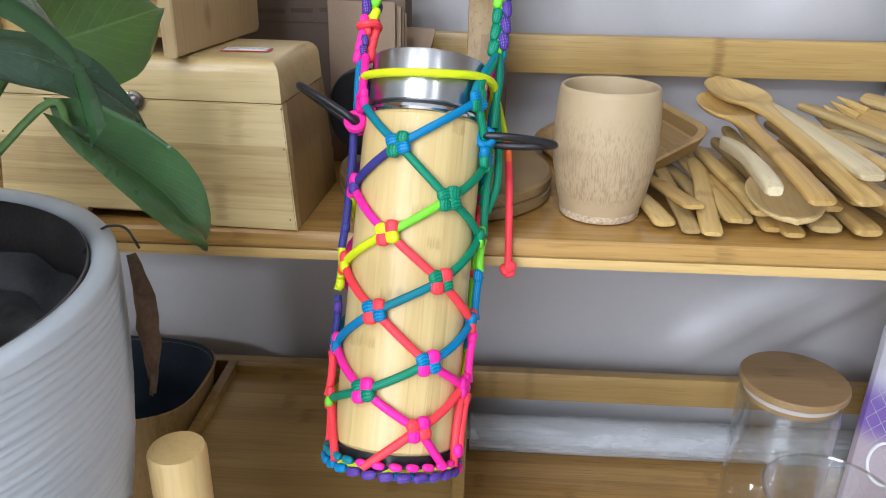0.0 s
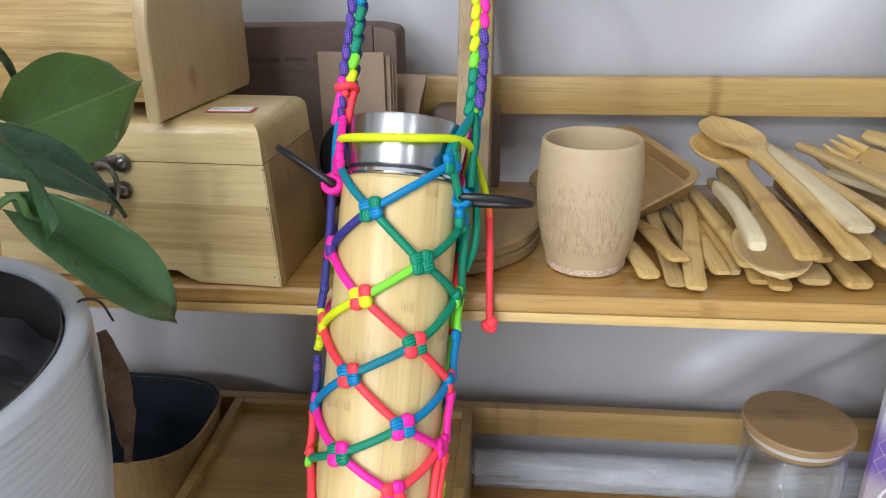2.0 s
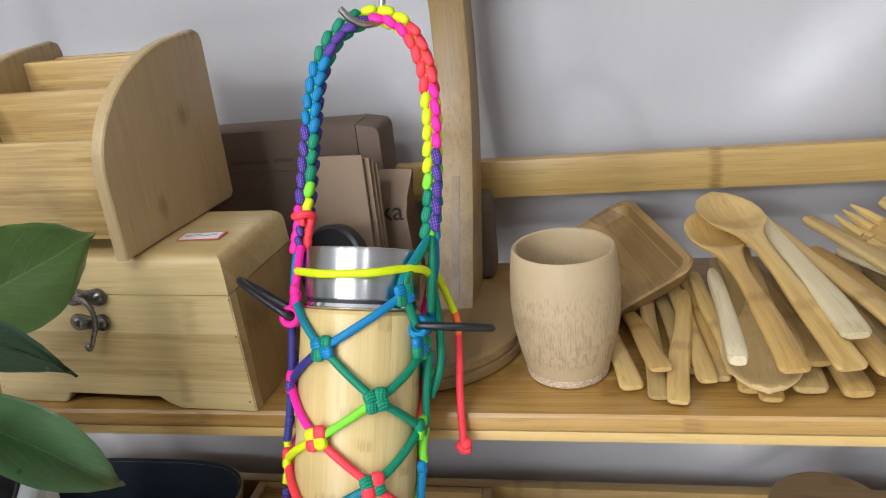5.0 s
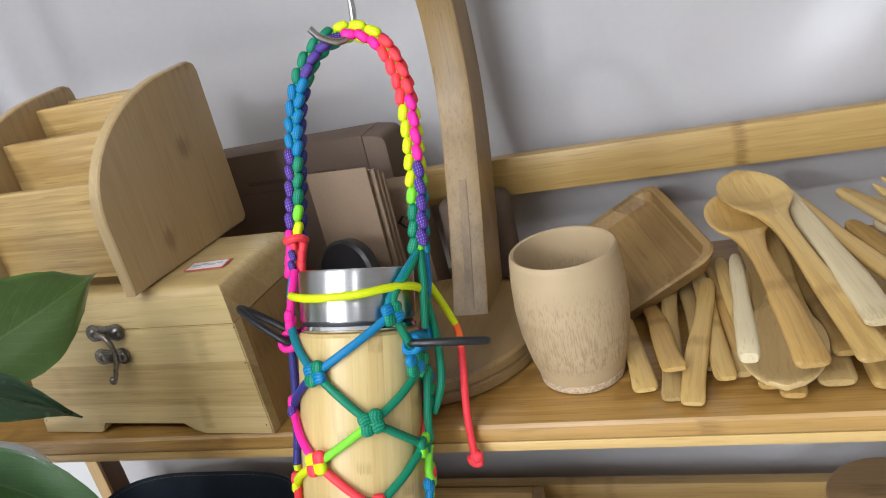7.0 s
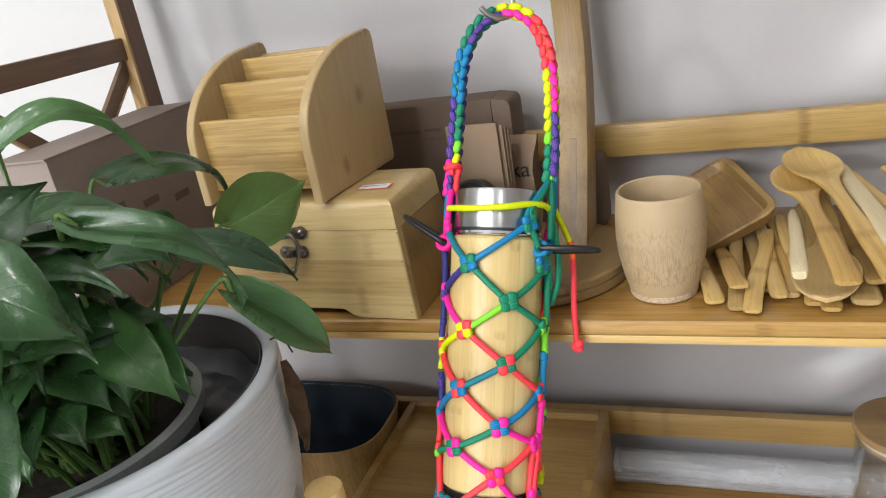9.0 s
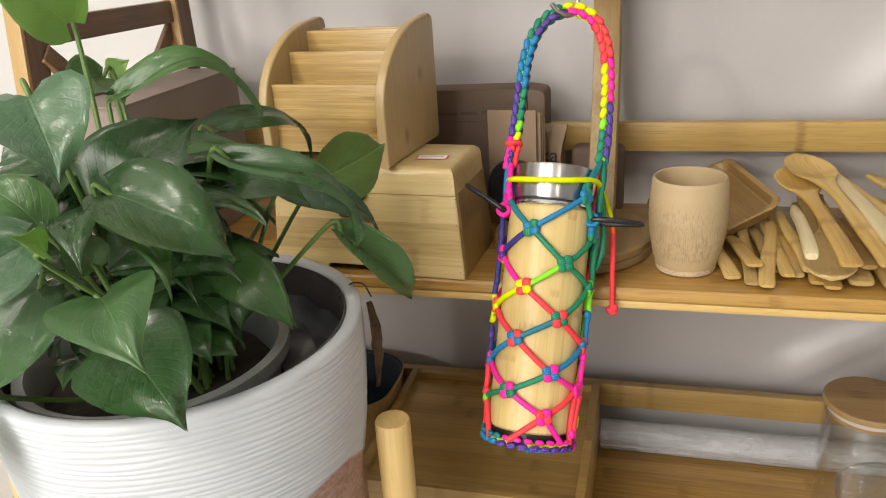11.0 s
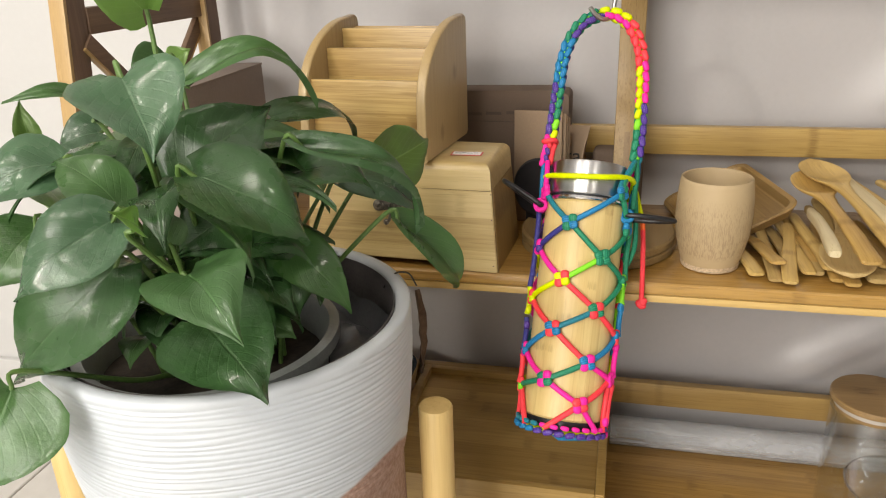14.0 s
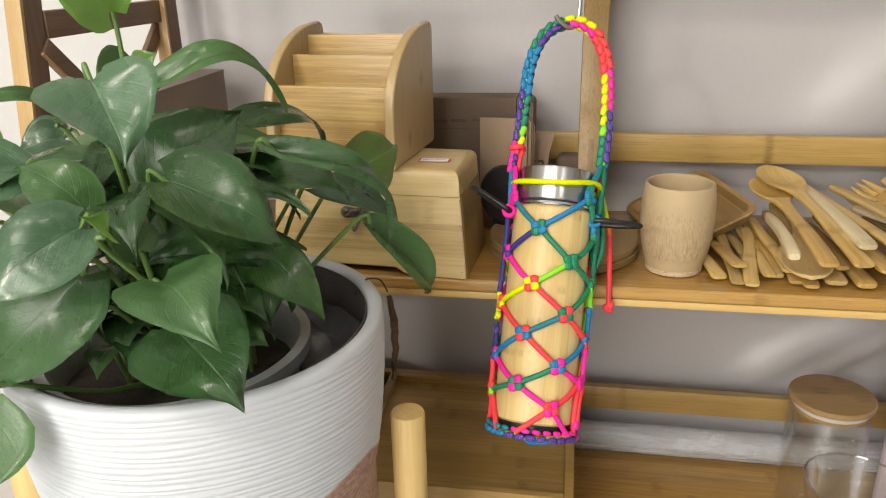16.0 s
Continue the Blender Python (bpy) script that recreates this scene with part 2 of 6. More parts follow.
dry_leaf = plain("dry_leaf", (0.16, 0.10, 0.06), 0.8, grain=60, amount=0.45, depth=0.5)
lamp_white = plain("lamp_housing", (0.8, 0.8, 0.8), 0.4, amount=0.02)


def steel_brushed():
    m = Nodes("brushed_steel")
    x, y, z = m.split(m.coords())
    lines = m.noise(m.xyz(m.math("MULTIPLY", x, 6.0), m.math("MULTIPLY", y, 6.0), m.math("MULTIPLY", z, 2600.0)), 1.0, 2.0)
    m.bump(lines, 0.06, 0.0003)
    tangent = m.tree.nodes.new("ShaderNodeTangent")
    tangent.direction_type, tangent.axis = "RADIAL", "Z"
    m.link(tangent.outputs[0], m.bsdf.inputs["Tangent"])
    return m.set(Base_Color=m.mix(lines, rgb(0.50, 0.50, 0.51), rgb(0.68, 0.68, 0.69)), Metallic=1.0, Roughness=0.30, Anisotropic=0.85, Anisotropic_Rotation=0.25)


def raw_bamboo():
    """Turned raw bamboo: pale skin with short dark fibres that show more towards the foot."""
    m = Nodes("cup_bamboo")
    x, y, z = m.split(m.coords())
    fibre = m.noise(m.xyz(m.math("MULTIPLY", x, 1500.0), m.math("MULTIPLY", y, 1500.0), m.math("MULTIPLY", z, 190.0)), 1.0, 1.0)
    long = m.noise(m.xyz(m.math("MULTIPLY", x, 1050.0), m.math("MULTIPLY", y, 1050.0), m.math("MULTIPLY", z, 16.0)), 1.0, 2.0)
    cloud = m.noise(m.coords(), 28.0, 3.0)
    show = m.math("MULTIPLY", m.math("SUBTRACT", 1.0, m.ramp(z, 0.060, 0.078)), m.ramp(z, 0.030, 0.050))
    dash = m.math("MULTIPLY", m.math("SUBTRACT", 1.0, m.ramp(fibre, 0.34, 0.50)), show)
    line = m.math("MULTIPLY", m.math("SUBTRACT", 1.0, m.ramp(long, 0.40, 0.52)), m.math("MULTIPLY", m.ramp(z, 0.012, 0.020), m.math("SUBTRACT", 1.0, m.ramp(z, 0.038, 0.058))))
    colour = m.mix(cloud, rgb(0.398, 0.293, 0.165), rgb(0.485, 0.369, 0.216))
    colour = m.mix(m.math("MULTIPLY", line, 0.70), colour, rgb(0.285, 0.195, 0.110))
    colour = m.mix(m.math("MULTIPLY", dash, 0.60), colour, rgb(0.285, 0.195, 0.108))
    m.bump(fibre, 0.15, 0.0005)
    return m.set(Base_Color=colour, Roughness=0.6)


def clear_glass(name, tint, least=0.06):
    """Thin clear glass: it lets light through with a faint tint and mirrors it at its surface."""
    m = Nodes(name)
    through_it = m.node("ShaderNodeBsdfTransparent", Color=rgb(*tint))
    smear = m.noise(m.coords(), 35.0, 3.0)
    mirror = m.node("ShaderNodeBsdfGlossy", Color=rgb(0.95, 0.95, 0.95))
    m.put(mirror.inputs["Roughness"], m.math("MULTIPLY_ADD", m.ramp(smear, 0.5, 0.8), 0.05, 0.02))
    facing = m.tree.nodes.new("ShaderNodeLayerWeight").outputs["Facing"]
    gloss = m.math("MULTIPLY_ADD", m.math("POWER", facing, 3.0), 0.7, least)
    both = m.tree.nodes.new("ShaderNodeMixShader")
    m.link(gloss, both.inputs[0])
    m.link(through_it.outputs[0], both.inputs[1])
    m.link(mirror.outputs[0], both.inputs[2])
    m.link(both.outputs[0], m.tree.nodes["Material Output"].inputs["Surface"])
    return m.mat


def frosted():
    """Clear film, hazy and streaked along the tube."""
    m = Nodes("hazy_film")
    x, y, z = m.split(m.coords())
    streak = m.noise(m.xyz(m.math("MULTIPLY", x, 9.0), m.math("MULTIPLY", y, 150.0), m.math("MULTIPLY", z, 150.0)), 1.0, 4.0)
    patch = m.noise(m.xyz(m.math("MULTIPLY", x, 16.0), m.math("MULTIPLY", y, 40.0), m.math("MULTIPLY", z, 40.0)), 1.0, 3.0)
    m.set(Base_Color=rgb(0.74, 0.75, 0.78), Roughness=0.3)
    clear = m.node("ShaderNodeBsdfTransparent", Color=rgb(0.96, 0.97, 0.97))
    both = m.tree.nodes.new("ShaderNodeMixShader")
    low = m.math("SUBTRACT", 1.0, m.ramp(z, -0.012, 0.006))
    haze = m.math("MULTIPLY_ADD", m.math("MULTIPLY", m.ramp(streak, 0.42, 0.72), low), 0.42, m.math("MULTIPLY_ADD", m.ramp(patch, 0.3, 0.75), 0.18, 0.16))
    m.link(haze, both.inputs[0])
    m.link(clear.outputs[0], both.inputs[1])
    m.link(m.bsdf.outputs[0], both.inputs[2])
    m.link(both.outputs[0], m.tree.nodes["Material Output"].inputs["Surface"])
    return m.mat


def cord(name, colour, fleck=0.0, second=None, shade=0.55):
    """Braided nylon cord: a woven relief on the map of each cord, groove shade put into its colour, paler flecks for
    the tracer thread.
    """
    m = Nodes(name)
    u, v, _ = m.split(m.coords("UV"))
    tau = 2 * math.pi
    sway = m.math("MULTIPLY", m.math("SINE", m.math("MULTIPLY", u, tau * 260.0)), 0.010)
    ribs = m.math("SINE", m.math("MULTIPLY", m.math("ADD", v, sway), tau * 14.0))
    picks = m.math("SINE", m.math("MULTIPLY", m.math("MULTIPLY_ADD", v, 0.0016, u), tau * 900.0))
    weave = m.math("MULTIPLY_ADD", picks, 0.18, m.math("MULTIPLY", ribs, 0.82))
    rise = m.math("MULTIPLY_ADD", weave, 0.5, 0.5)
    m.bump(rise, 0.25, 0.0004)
    # hollows of the weave are painted darker, as shade between the ribs
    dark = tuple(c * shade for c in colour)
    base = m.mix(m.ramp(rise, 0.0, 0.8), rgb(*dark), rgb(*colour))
    if second:
        cloud = m.noise(m.coords(), 110.0, 1.0)
        base = m.mix(m.ramp(cloud, 0.42, 0.58), base, rgb(*second))
    if fleck:
        base = m.mix(m.math("MULTIPLY", m.math("MULTIPLY", m.ramp(weave, 0.25, 0.8), m.ramp(picks, -0.2, 0.6)), fleck), base, rgb(0.85, 0.85, 0.9))
    return m.set(Base_Color=base, Roughness=0.5, Specular_IOR_Level=0.35)


CORDS = {
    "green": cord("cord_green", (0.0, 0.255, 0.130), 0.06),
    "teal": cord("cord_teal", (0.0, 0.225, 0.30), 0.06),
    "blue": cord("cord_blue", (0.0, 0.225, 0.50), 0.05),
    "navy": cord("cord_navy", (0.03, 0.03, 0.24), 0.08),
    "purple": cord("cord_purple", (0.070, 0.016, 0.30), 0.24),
    "pink": cord("cord_pink", (0.95, 0.02, 0.36), shade=0.86),
    "coral": cord("cord_coral", (0.95, 0.055, 0.075), shade=0.86),
    "orange": cord("cord_orange", (0.95, 0.16, 0.03), shade=0.86),
    "yellow": cord("cord_yellow", (0.68, 0.80, 0.0), shade=0.86),
    "lime": cord("cord_lime", (0.22, 0.72, 0.03), shade=0.86),
    "mint": cord("cord_mint", (0.02, 0.50, 0.20)),
}


def leaf_skin(name, top, vein, rough):
    m = Nodes(name)
    u, v, _ = m.split(m.coords("UV"))
    side = m.math("ABSOLUTE", v)
    rib = m.math("SUBTRACT", 1.0, m.ramp(side, 0.0, 0.045))
    rows = m.math("SINE", m.math("MULTIPLY", m.math("MULTIPLY_ADD", side, -0.45, u), 58.0))
    rows = m.math("MULTIPLY", m.ramp(rows, 0.75, 1.0), m.math("SUBTRACT", 1.0, m.ramp(side, 0.6, 0.95)))
    cloud, fine = m.noise(m.coords(), 45.0, 3.0), m.noise(m.coords(), 500.0, 2.0)
    r0 = m.chance()
    dark = tuple(c * 0.62 for c in top)
    colour = m.mix(m.ramp(m.math("MULTIPLY_ADD", r0, 0.55, m.math("MULTIPLY", cloud, 0.6)), 0.25, 0.85), rgb(*dark), rgb(*top))
    colour = m.mix(m.math("MULTIPLY", rows, 0.10), colour, rgb(*vein))
    colour = m.mix(m.math("MULTIPLY", rib, 0.45), colour, rgb(*vein))
    wave = m.noise(m.coords(), 70.0, 2.0)
    m.bump(m.math("MULTIPLY_ADD", wave, 2.2, m.math("MULTIPLY_ADD", rows, -0.25, m.math("ADD", m.math("MULTIPLY", fine, 0.6), m.math("MULTIPLY", rib, -1.2)))), 0.4, 0.0010)
    return m.set(Base_Color=colour, Roughness=m.math("MULTIPLY_ADD", cloud, 0.2, rough - 0.1), Specular_IOR_Level=0.5,
                 Subsurface_Weight=0.0, Coat_Weight=1.0, Coat_Roughness=0.20)


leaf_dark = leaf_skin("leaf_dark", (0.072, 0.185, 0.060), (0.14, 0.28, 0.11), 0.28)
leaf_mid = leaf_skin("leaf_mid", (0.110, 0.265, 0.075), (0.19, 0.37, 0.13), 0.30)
leaf_pale = leaf_skin("leaf_pale", (0.120, 0.255, 0.130), (0.21, 0.37, 0.21), 0.26)
leaf_fresh = leaf_skin("leaf_fresh", (0.13, 0.32, 0.10), (0.17, 0.36, 0.13), 0.42)
leaf_young = leaf_skin("leaf_young", (0.24, 0.44, 0.10), (0.34, 0.55, 0.18), 0.40)
stem_green = plain("stem_green", (0.10, 0.19, 0.045), 0.45, grain=50, amount=0.25)


def pot_glaze():
    """White glaze above a slanting line, brown unglazed clay below it."""
    m = Nodes("pot_glaze")
    x, y, z = m.split(m.coords())
    line = m.math("MULTIPLY_ADD", x, -1.05, m.math("MULTIPLY_ADD", y, 0.35, z))
    line = m.math("MULTIPLY_ADD", m.noise(m.coords(), 12.0, 2.0), 0.02, line)
    clay = m.math("SUBTRACT", 1.0, m.ramp(line, -0.236, -0.232))
    fine, big = m.noise(m.coords(), 220.0, 3.0), m.noise(m.coords(), 9.0, 3.0)
    white = m.mix(m.ramp(big, 0.3, 0.8), rgb(0.54, 0.585, 0.63), rgb(0.615, 0.65, 0.685))
    brown = m.mix(m.ramp(fine, 0.3, 0.7), rgb(0.33, 0.195, 0.145), rgb(0.46, 0.31, 0.25))
    m.bump(fine, 0.15, 0.0006)
    return m.set(Base_Color=m.mix(clay, white, brown), Roughness=m.math("MULTIPLY_ADD", clay, 0.3, 0.5))


def wrap_film():
    """Lilac printed wrap that pales towards the top."""
    m = Nodes("lilac_wrap")
    x, y, z = m.split(m.coords())
    f = m.ramp(m.math("MULTIPLY_ADD", m.noise(m.coords(), 14.0, 2.0), 0.02, z), 0.155, 0.185)
    colour = m.mix(f, rgb(0.17, 0.10, 0.34), rgb(0.50, 0.48, 0.54))
    low = m.math("SUBTRACT", 1.0, m.ramp(z, 0.098, 0.122))
    return m.set(Base_Color=m.mix(low, colour, rgb(0.40, 0.33, 0.36)), Roughness=0.35)


brushed = steel_brushed()
cup_wood = raw_bamboo()
glass = clear_glass("jar_glass", (0.96, 0.97, 0.97), 0.09)
rim_glass = clear_glass("rim_glass", (0.93, 0.94, 0.95), 0.30)
film = frosted()
glaze = pot_glaze()
wrap = wrap_film()


# ---- shapes ----
def thing(name, m, label, category, group="", kind=""):
    ob = new(name)
    ob.empty_display_size = 0.02
    ob.matrix_world = m
    return tagged(ob, label, category, group, kind)


def finish(mesh, material, angle=35):
    if material:
        mesh.materials.append(material)
    mesh.shade_smooth()
    mesh.set_sharp_from_angle(angle=radians(angle))
    return mesh


def part(name, bm, material, parent=None, label="", m=None, angle=35):
    mesh = bpy.data.meshes.new(name)
    bm.to_mesh(mesh)
    bm.free()
    ob = new(name, finish(mesh, material, angle))
    ob.parent = parent
    if m is not None:
        ob.matrix_basis = m
    return tagged(ob, label)


def shared(name, mesh, parent, m):
    ob = new(name, mesh)
    ob.parent = parent
    ob.matrix_basis = m
    return ob


def block(x0, x1, y0, y1, z0, z1, bevel=0.0, segments=2, bm=None):
    bm = bm or bmesh.new()
    made = bmesh.ops.create_cube(bm, size=1.0, matrix=Matrix.LocRotScale(((x0 + x1) / 2, (y0 + y1) / 2, (z0 + z1) / 2), None, (x1 - x0, y1 - y0, z1 - z0)))
    if bevel:
        edges = list({e for v in made["verts"] for e in v.link_edges})
        bmesh.ops.bevel(bm, geom=edges, offset=bevel, segments=segments, profile=0.6, affect="EDGES")
    return bm


def slab(points, axis, lo, hi, bevel=0.0, segments=2):
    """A flat outline drawn out along an axis. points: pairs in the other two axes, in order."""
    bm = bmesh.new()

    def at(p, h):
        return {"x": (h, p[0], p[1]), "y": (p[0], h, p[1]), "z": (p[0], p[1], h)}[axis]

    low, high = [bm.verts.new(at(p, lo)) for p in points], [bm.verts.new(at(p, hi)) for p in points]
    n = len(points)
    bm.faces.new(low), bm.faces.new(high)
    for i in range(n):
        bm.faces.new((low[i], low[(i + 1) % n], high[(i + 1) % n], high[i]))
    bmesh.ops.recalc_face_normals(bm, faces=bm.faces)
    if bevel:
        caps = [e for e in bm.edges if all(v in low for v in e.verts) or all(v in high for v in e.verts)]
        bmesh.ops.bevel(bm, geom=caps, offset=bevel, segments=segments, profile=0.6, affect="EDGES")
    return bm


def lathe(profile, n=64, wobble=None):
    """A body turned about z; profile: (radius, height) pairs, from its axis or rim to its axis or rim."""
    bm = bmesh.new()
    rings = []
    for r, z in profile:
        if r < 1e-6:
            rings.append([bm.verts.new((0, 0, z))])
        else:
            ring = []
            for i in range(n):
                a = 2 * math.pi * i / n
                rr, zz = wobble(r, z, a) if wobble else (r, z)
                ring.append(bm.verts.new((rr * math.cos(a), rr * math.sin(a), zz)))
            rings.append(ring)
    for p, q in zip(rings, rings[1:]):
        for i in range(n):
            j = (i + 1) % n
            if len(p) == 1 and len(q) == 1:
                continue
            if len(p) == 1:
                bm.faces.new((p[0], q[i], q[j]))
            elif len(q) == 1:
                bm.faces.new((p[i], q[0], p[j]))
            else:
                bm.faces.new((p[i], q[i], q[j], p[j]))
    bmesh.ops.recalc_face_normals(bm, faces=bm.faces)
    return bm


def catmull(points, n):
    """A smooth line through the points, n steps to a stretch."""
    pts = [Vector(p) for p in points]
    pts = [2 * pts[0] - pts[1]] + pts + [2 * pts[-1] - pts[-2]]
    out = []
    for i in range(1, len(pts) - 2):
        a, b, c, d = pts[i - 1:i + 3]
        for k in range(n):
            t = k / n
            out.append(0.5 * (2 * b + (c - a) * t + (2 * a - 5 * b + 4 * c - d) * t * t + (3 * b - a - 3 * c + d) * t ** 3))
    return out + [pts[-2]]


def tube(points, radius, n=10, closed=False, bm=None, flat=1.0):
    """A round cord or rod along a line, mapped by length and turn; radius: a number or one for each point."""
    bm = bm or bmesh.new()
    uv = bm.loops.layers.uv.verify()
    pts = [Vector(p) for p in points]
    count = len(pts)
    radii = radius if isinstance(radius, (list, tuple)) else [radius] * count
    rings, lengths, side, run = [], [], None, 0.0
    for i, p in enumerate(pts):
        ahead = pts[(i + 1) % count] if closed else pts[min(i + 1, count - 1)]
        back = pts[(i - 1) % count] if closed else pts[max(i - 1, 0)]
        way = (ahead - back).normalized()
        if side is None:
            side = way.orthogonal().normalized()
        side = (side - way * side.dot(way)).normalized()
        other = way.cross(side)
        run += (p - pts[i - 1]).length if i else 0.0
        lengths.append(run)
        rings.append([bm.verts.new(p + radii[i] * (side * math.cos(2 * math.pi * k / n) + other * flat * math.sin(2 * math.pi * k / n))) for k in range(n)])
    for i in range(count if closed else count - 1):
        p, q = rings[i], rings[(i + 1) % count]
        u0 = lengths[i]
        u1 = lengths[i + 1] if i + 1 < count else run + (pts[0] - pts[-1]).length
        for k in range(n):
            j = (k + 1) % n
            f = bm.faces.new((p[k], p[j], q[j], q[k]))
            for loop, w in zip(f.loops, ((u0, k), (u0, k + 1), (u1, k + 1), (u1, k))):
                loop[uv].uv = (w[0], w[1] / n)
    if not closed:
        bm.faces.new(rings[0][::-1]), bm.faces.new(rings[-1])
    return bm


def pill(ax, ay, az, n=12, m=8, power=0.75):
    """A swollen loop of cord: a squarish ellipsoid, long in z, mapped like a cord."""
    bm = bmesh.new()
    uv = bm.loops.layers.uv.verify()

    def sgn(v):
        return math.copysign(abs(v) ** power, v)

    rings = []
    for i in range(m + 1):
        b = math.pi * (i / m - 0.5)
        b = max(-1.45, min(1.45, b))
        rings.append([bm.verts.new((ax * sgn(math.cos(b)) * sgn(math.cos(2 * math.pi * k / n)), ay * sgn(math.cos(b)) * sgn(math.sin(2 * math.pi * k / n)), az * sgn(math.sin(b)))) for k in range(n)])
    for i in range(m):
        for k in range(n):
            j = (k + 1) % n
            f = bm.faces.new((rings[i][k], rings[i][j], rings[i + 1][j], rings[i + 1][k]))
            for loop, w in zip(f.loops, ((i, k), (i, k + 1), (i + 1, k + 1), (i + 1, k))):
                loop[uv].uv = (w[0] / m * az * 2.4, w[1] / n)
    bm.faces.new(rings[0][::-1]), bm.faces.new(rings[-1])
    return bm


def circle(r, n, z=0.0, cx=0.0, cy=0.0):
    return [(cx + r * math.cos(2 * math.pi * i / n), cy + r * math.sin(2 * math.pi * i / n), z) for i in range(n)]


# ---- the room ----
def plane_block(name, lo, hi, material, label, category):
    bm = block(lo[0], hi[0], lo[1], hi[1], lo[2], hi[2])
    return tagged(part(name, bm, material), label, category, "", "structure")


plane_block("wall_back", (-2.4, WALL, FLOOR), (2.4, WALL + 0.12, CEIL), wall_paint, "plain white painted wall behind the bamboo rack", "wall")
plane_block("wall_left", (-2.52, -2.6, FLOOR), (-2.4, WALL + 0.12, CEIL), low_bounce_paint, "unseen side wall of the room, grey to cut bounced light", "wall")
plane_block("wall_right", (2.4, -2.6, FLOOR), (2.52, WALL + 0.12, CEIL), low_bounce_paint, "unseen side wall of the room, grey to cut bounced light", "wall")
wall_front = part("wall_front", block(-2.52, WIN[0], -2.72, -2.6, FLOOR, CEIL), low_bounce_paint)
tagged(wall_front, "unseen wall opposite the rack, grey to cut bounced light, with a window", "wall", "", "structure")
for x0, x1, z0, z1 in ((WIN[1], 2.52, FLOOR, CEIL), (WIN[0], WIN[1], FLOOR, WIN[2]), (WIN[0], WIN[1], WIN[3], CEIL)):
    part("wall_piece", block(x0, x1, -2.72, -2.6, z0, z1), low_bounce_paint, wall_front)
# frame of the added window, out of view
window = tagged(new("added_window"), "unseen tall window with a white frame, added for broad front light", "window", "", "structure")
for x0, x1, z0, z1 in ((WIN[0], WIN[1], WIN[2], WIN[2] + 0.05), (WIN[0], WIN[1], WIN[3] - 0.05, WIN[3]), (WIN[0], WIN[0] + 0.05, WIN[2] + 0.05, WIN[3] - 0.05), (WIN[1] - 0.05, WIN[1], WIN[2] + 0.05, WIN[3] - 0.05), (-0.79, -0.74, WIN[2] + 0.05, WIN[3] - 0.05)):
    part("window_frame", block(x0, x1, -2.70, -2.65, z0, z1, 0.004), lamp_white, window)
plane_block("ceiling", (-2.52, -2.72, CEIL), (2.52, WALL + 0.12, CEIL + 0.1), ceiling_paint, "plain white ceiling with added tube lamps", "ceiling")
floor = plane_block("floor", (-2.52, -2.72, FLOOR - 0.1), (2.52, WALL + 0.12, FLOOR - 0.004), grout, "beige tiled floor with thin grey joints", "floor")
tagged(part("baseboard", block(-2.4, 2.4, WALL - 0.012, WALL - 0.0005, FLOOR, FLOOR + 0.07, 0.003), wall_paint), "low white baseboard along the wall", "baseboard", "", "structure")


def draped_sheet():
    """A thin vinyl sheet hung behind the rack, with a few soft folds; crest from top to foot, height, and reach to its two sides."""
    folds = ((0.59, 1.33, 0.245, 1.000, 0.018, 0.045, 0.050), (0.47, 0.860, 0.20, 0.690, 0.016, 0.026, 0.022), (0.52, 0.86, 0.29, 0.70, 0.010, 0.014, 0.012), (0.53, 0.81, 0.445, 0.69, 0.012, 0.024, 0.022),
             (-0.482, 1.40, -0.450, 1.02, 0.013, 0.020, 0.024), (-0.462, 0.87, -0.385, 0.70, 0.014, 0.028, 0.030), (-0.470, 0.84, -0.455, 0.66, 0.009, 0.012, 0.016), (0.70, 1.35, 0.60, 0.75, 0.014, 0.05, 0.04))
    x0, x1, z0, z1, nx, nz = -0.527, 0.885, 0.60, 1.47, 150, 100
    bm = bmesh.new()
    rows = []
    for j in range(nz + 1):
        row = []
        for i in range(nx + 1):
            x, z = x0 + (x1 - x0) * i / nx, z0 + (z1 - z0) * j / nz
            lift = 0.0035 * noise.noise(Vector((x * 5, z * 4, 0.3))) + 0.0006 * noise.noise(Vector((x * 22, z * 14, 4.0)))
            for ax, az, bx, bz, a, wl, wr in folds:
                way = Vector((bx - ax, bz - az))
                size = way.length
                way.normalize()
                off = Vector((x - ax, z - az))
                u, across = off.dot(way) / size, off.x * way.y - off.y * way.x
                fade = max(0.0, min(1.0, u * 5, (1 - u) * 3.5))
                fade = fade * fade * (3 - 2 * fade)
                lift += a * fade * math.exp(-(across / (wl if across > 0 else wr)) ** 2)
            room = 0.026 + 0.026 * max(0.0, min(1.0, (z - 1.05) / 0.08))   # free depth before the rail
            row.append(bm.verts.new((x, SHEET - room * math.tanh(lift / room), z)))
        rows.append(row)
    for p, q in zip(rows, rows[1:]):
        for i in range(nx):
            bm.faces.new((p[i], p[i + 1], q[i + 1], q[i]))
    edge = rows[0] + [r[-1] for r in rows[1:]] + rows[-1][-2::-1] + [r[0] for r in rows[-2:0:-1]]
    rear = [bm.verts.new((v.co.x, WALL - 0.001, v.co.z)) for v in edge]
    for k in range(len(edge)):
        n = (k + 1) % len(edge)
        bm.faces.new((edge[n], edge[k], rear[k], rear[n]))
    return bm


tagged(part("wall_sheet", draped_sheet(), sheet_vinyl, None, "", None, 80), "white vinyl sheet hung behind the rack, softly creased", "wall covering", "", "structure")
tile_mesh = bpy.data.meshes.new("tile")
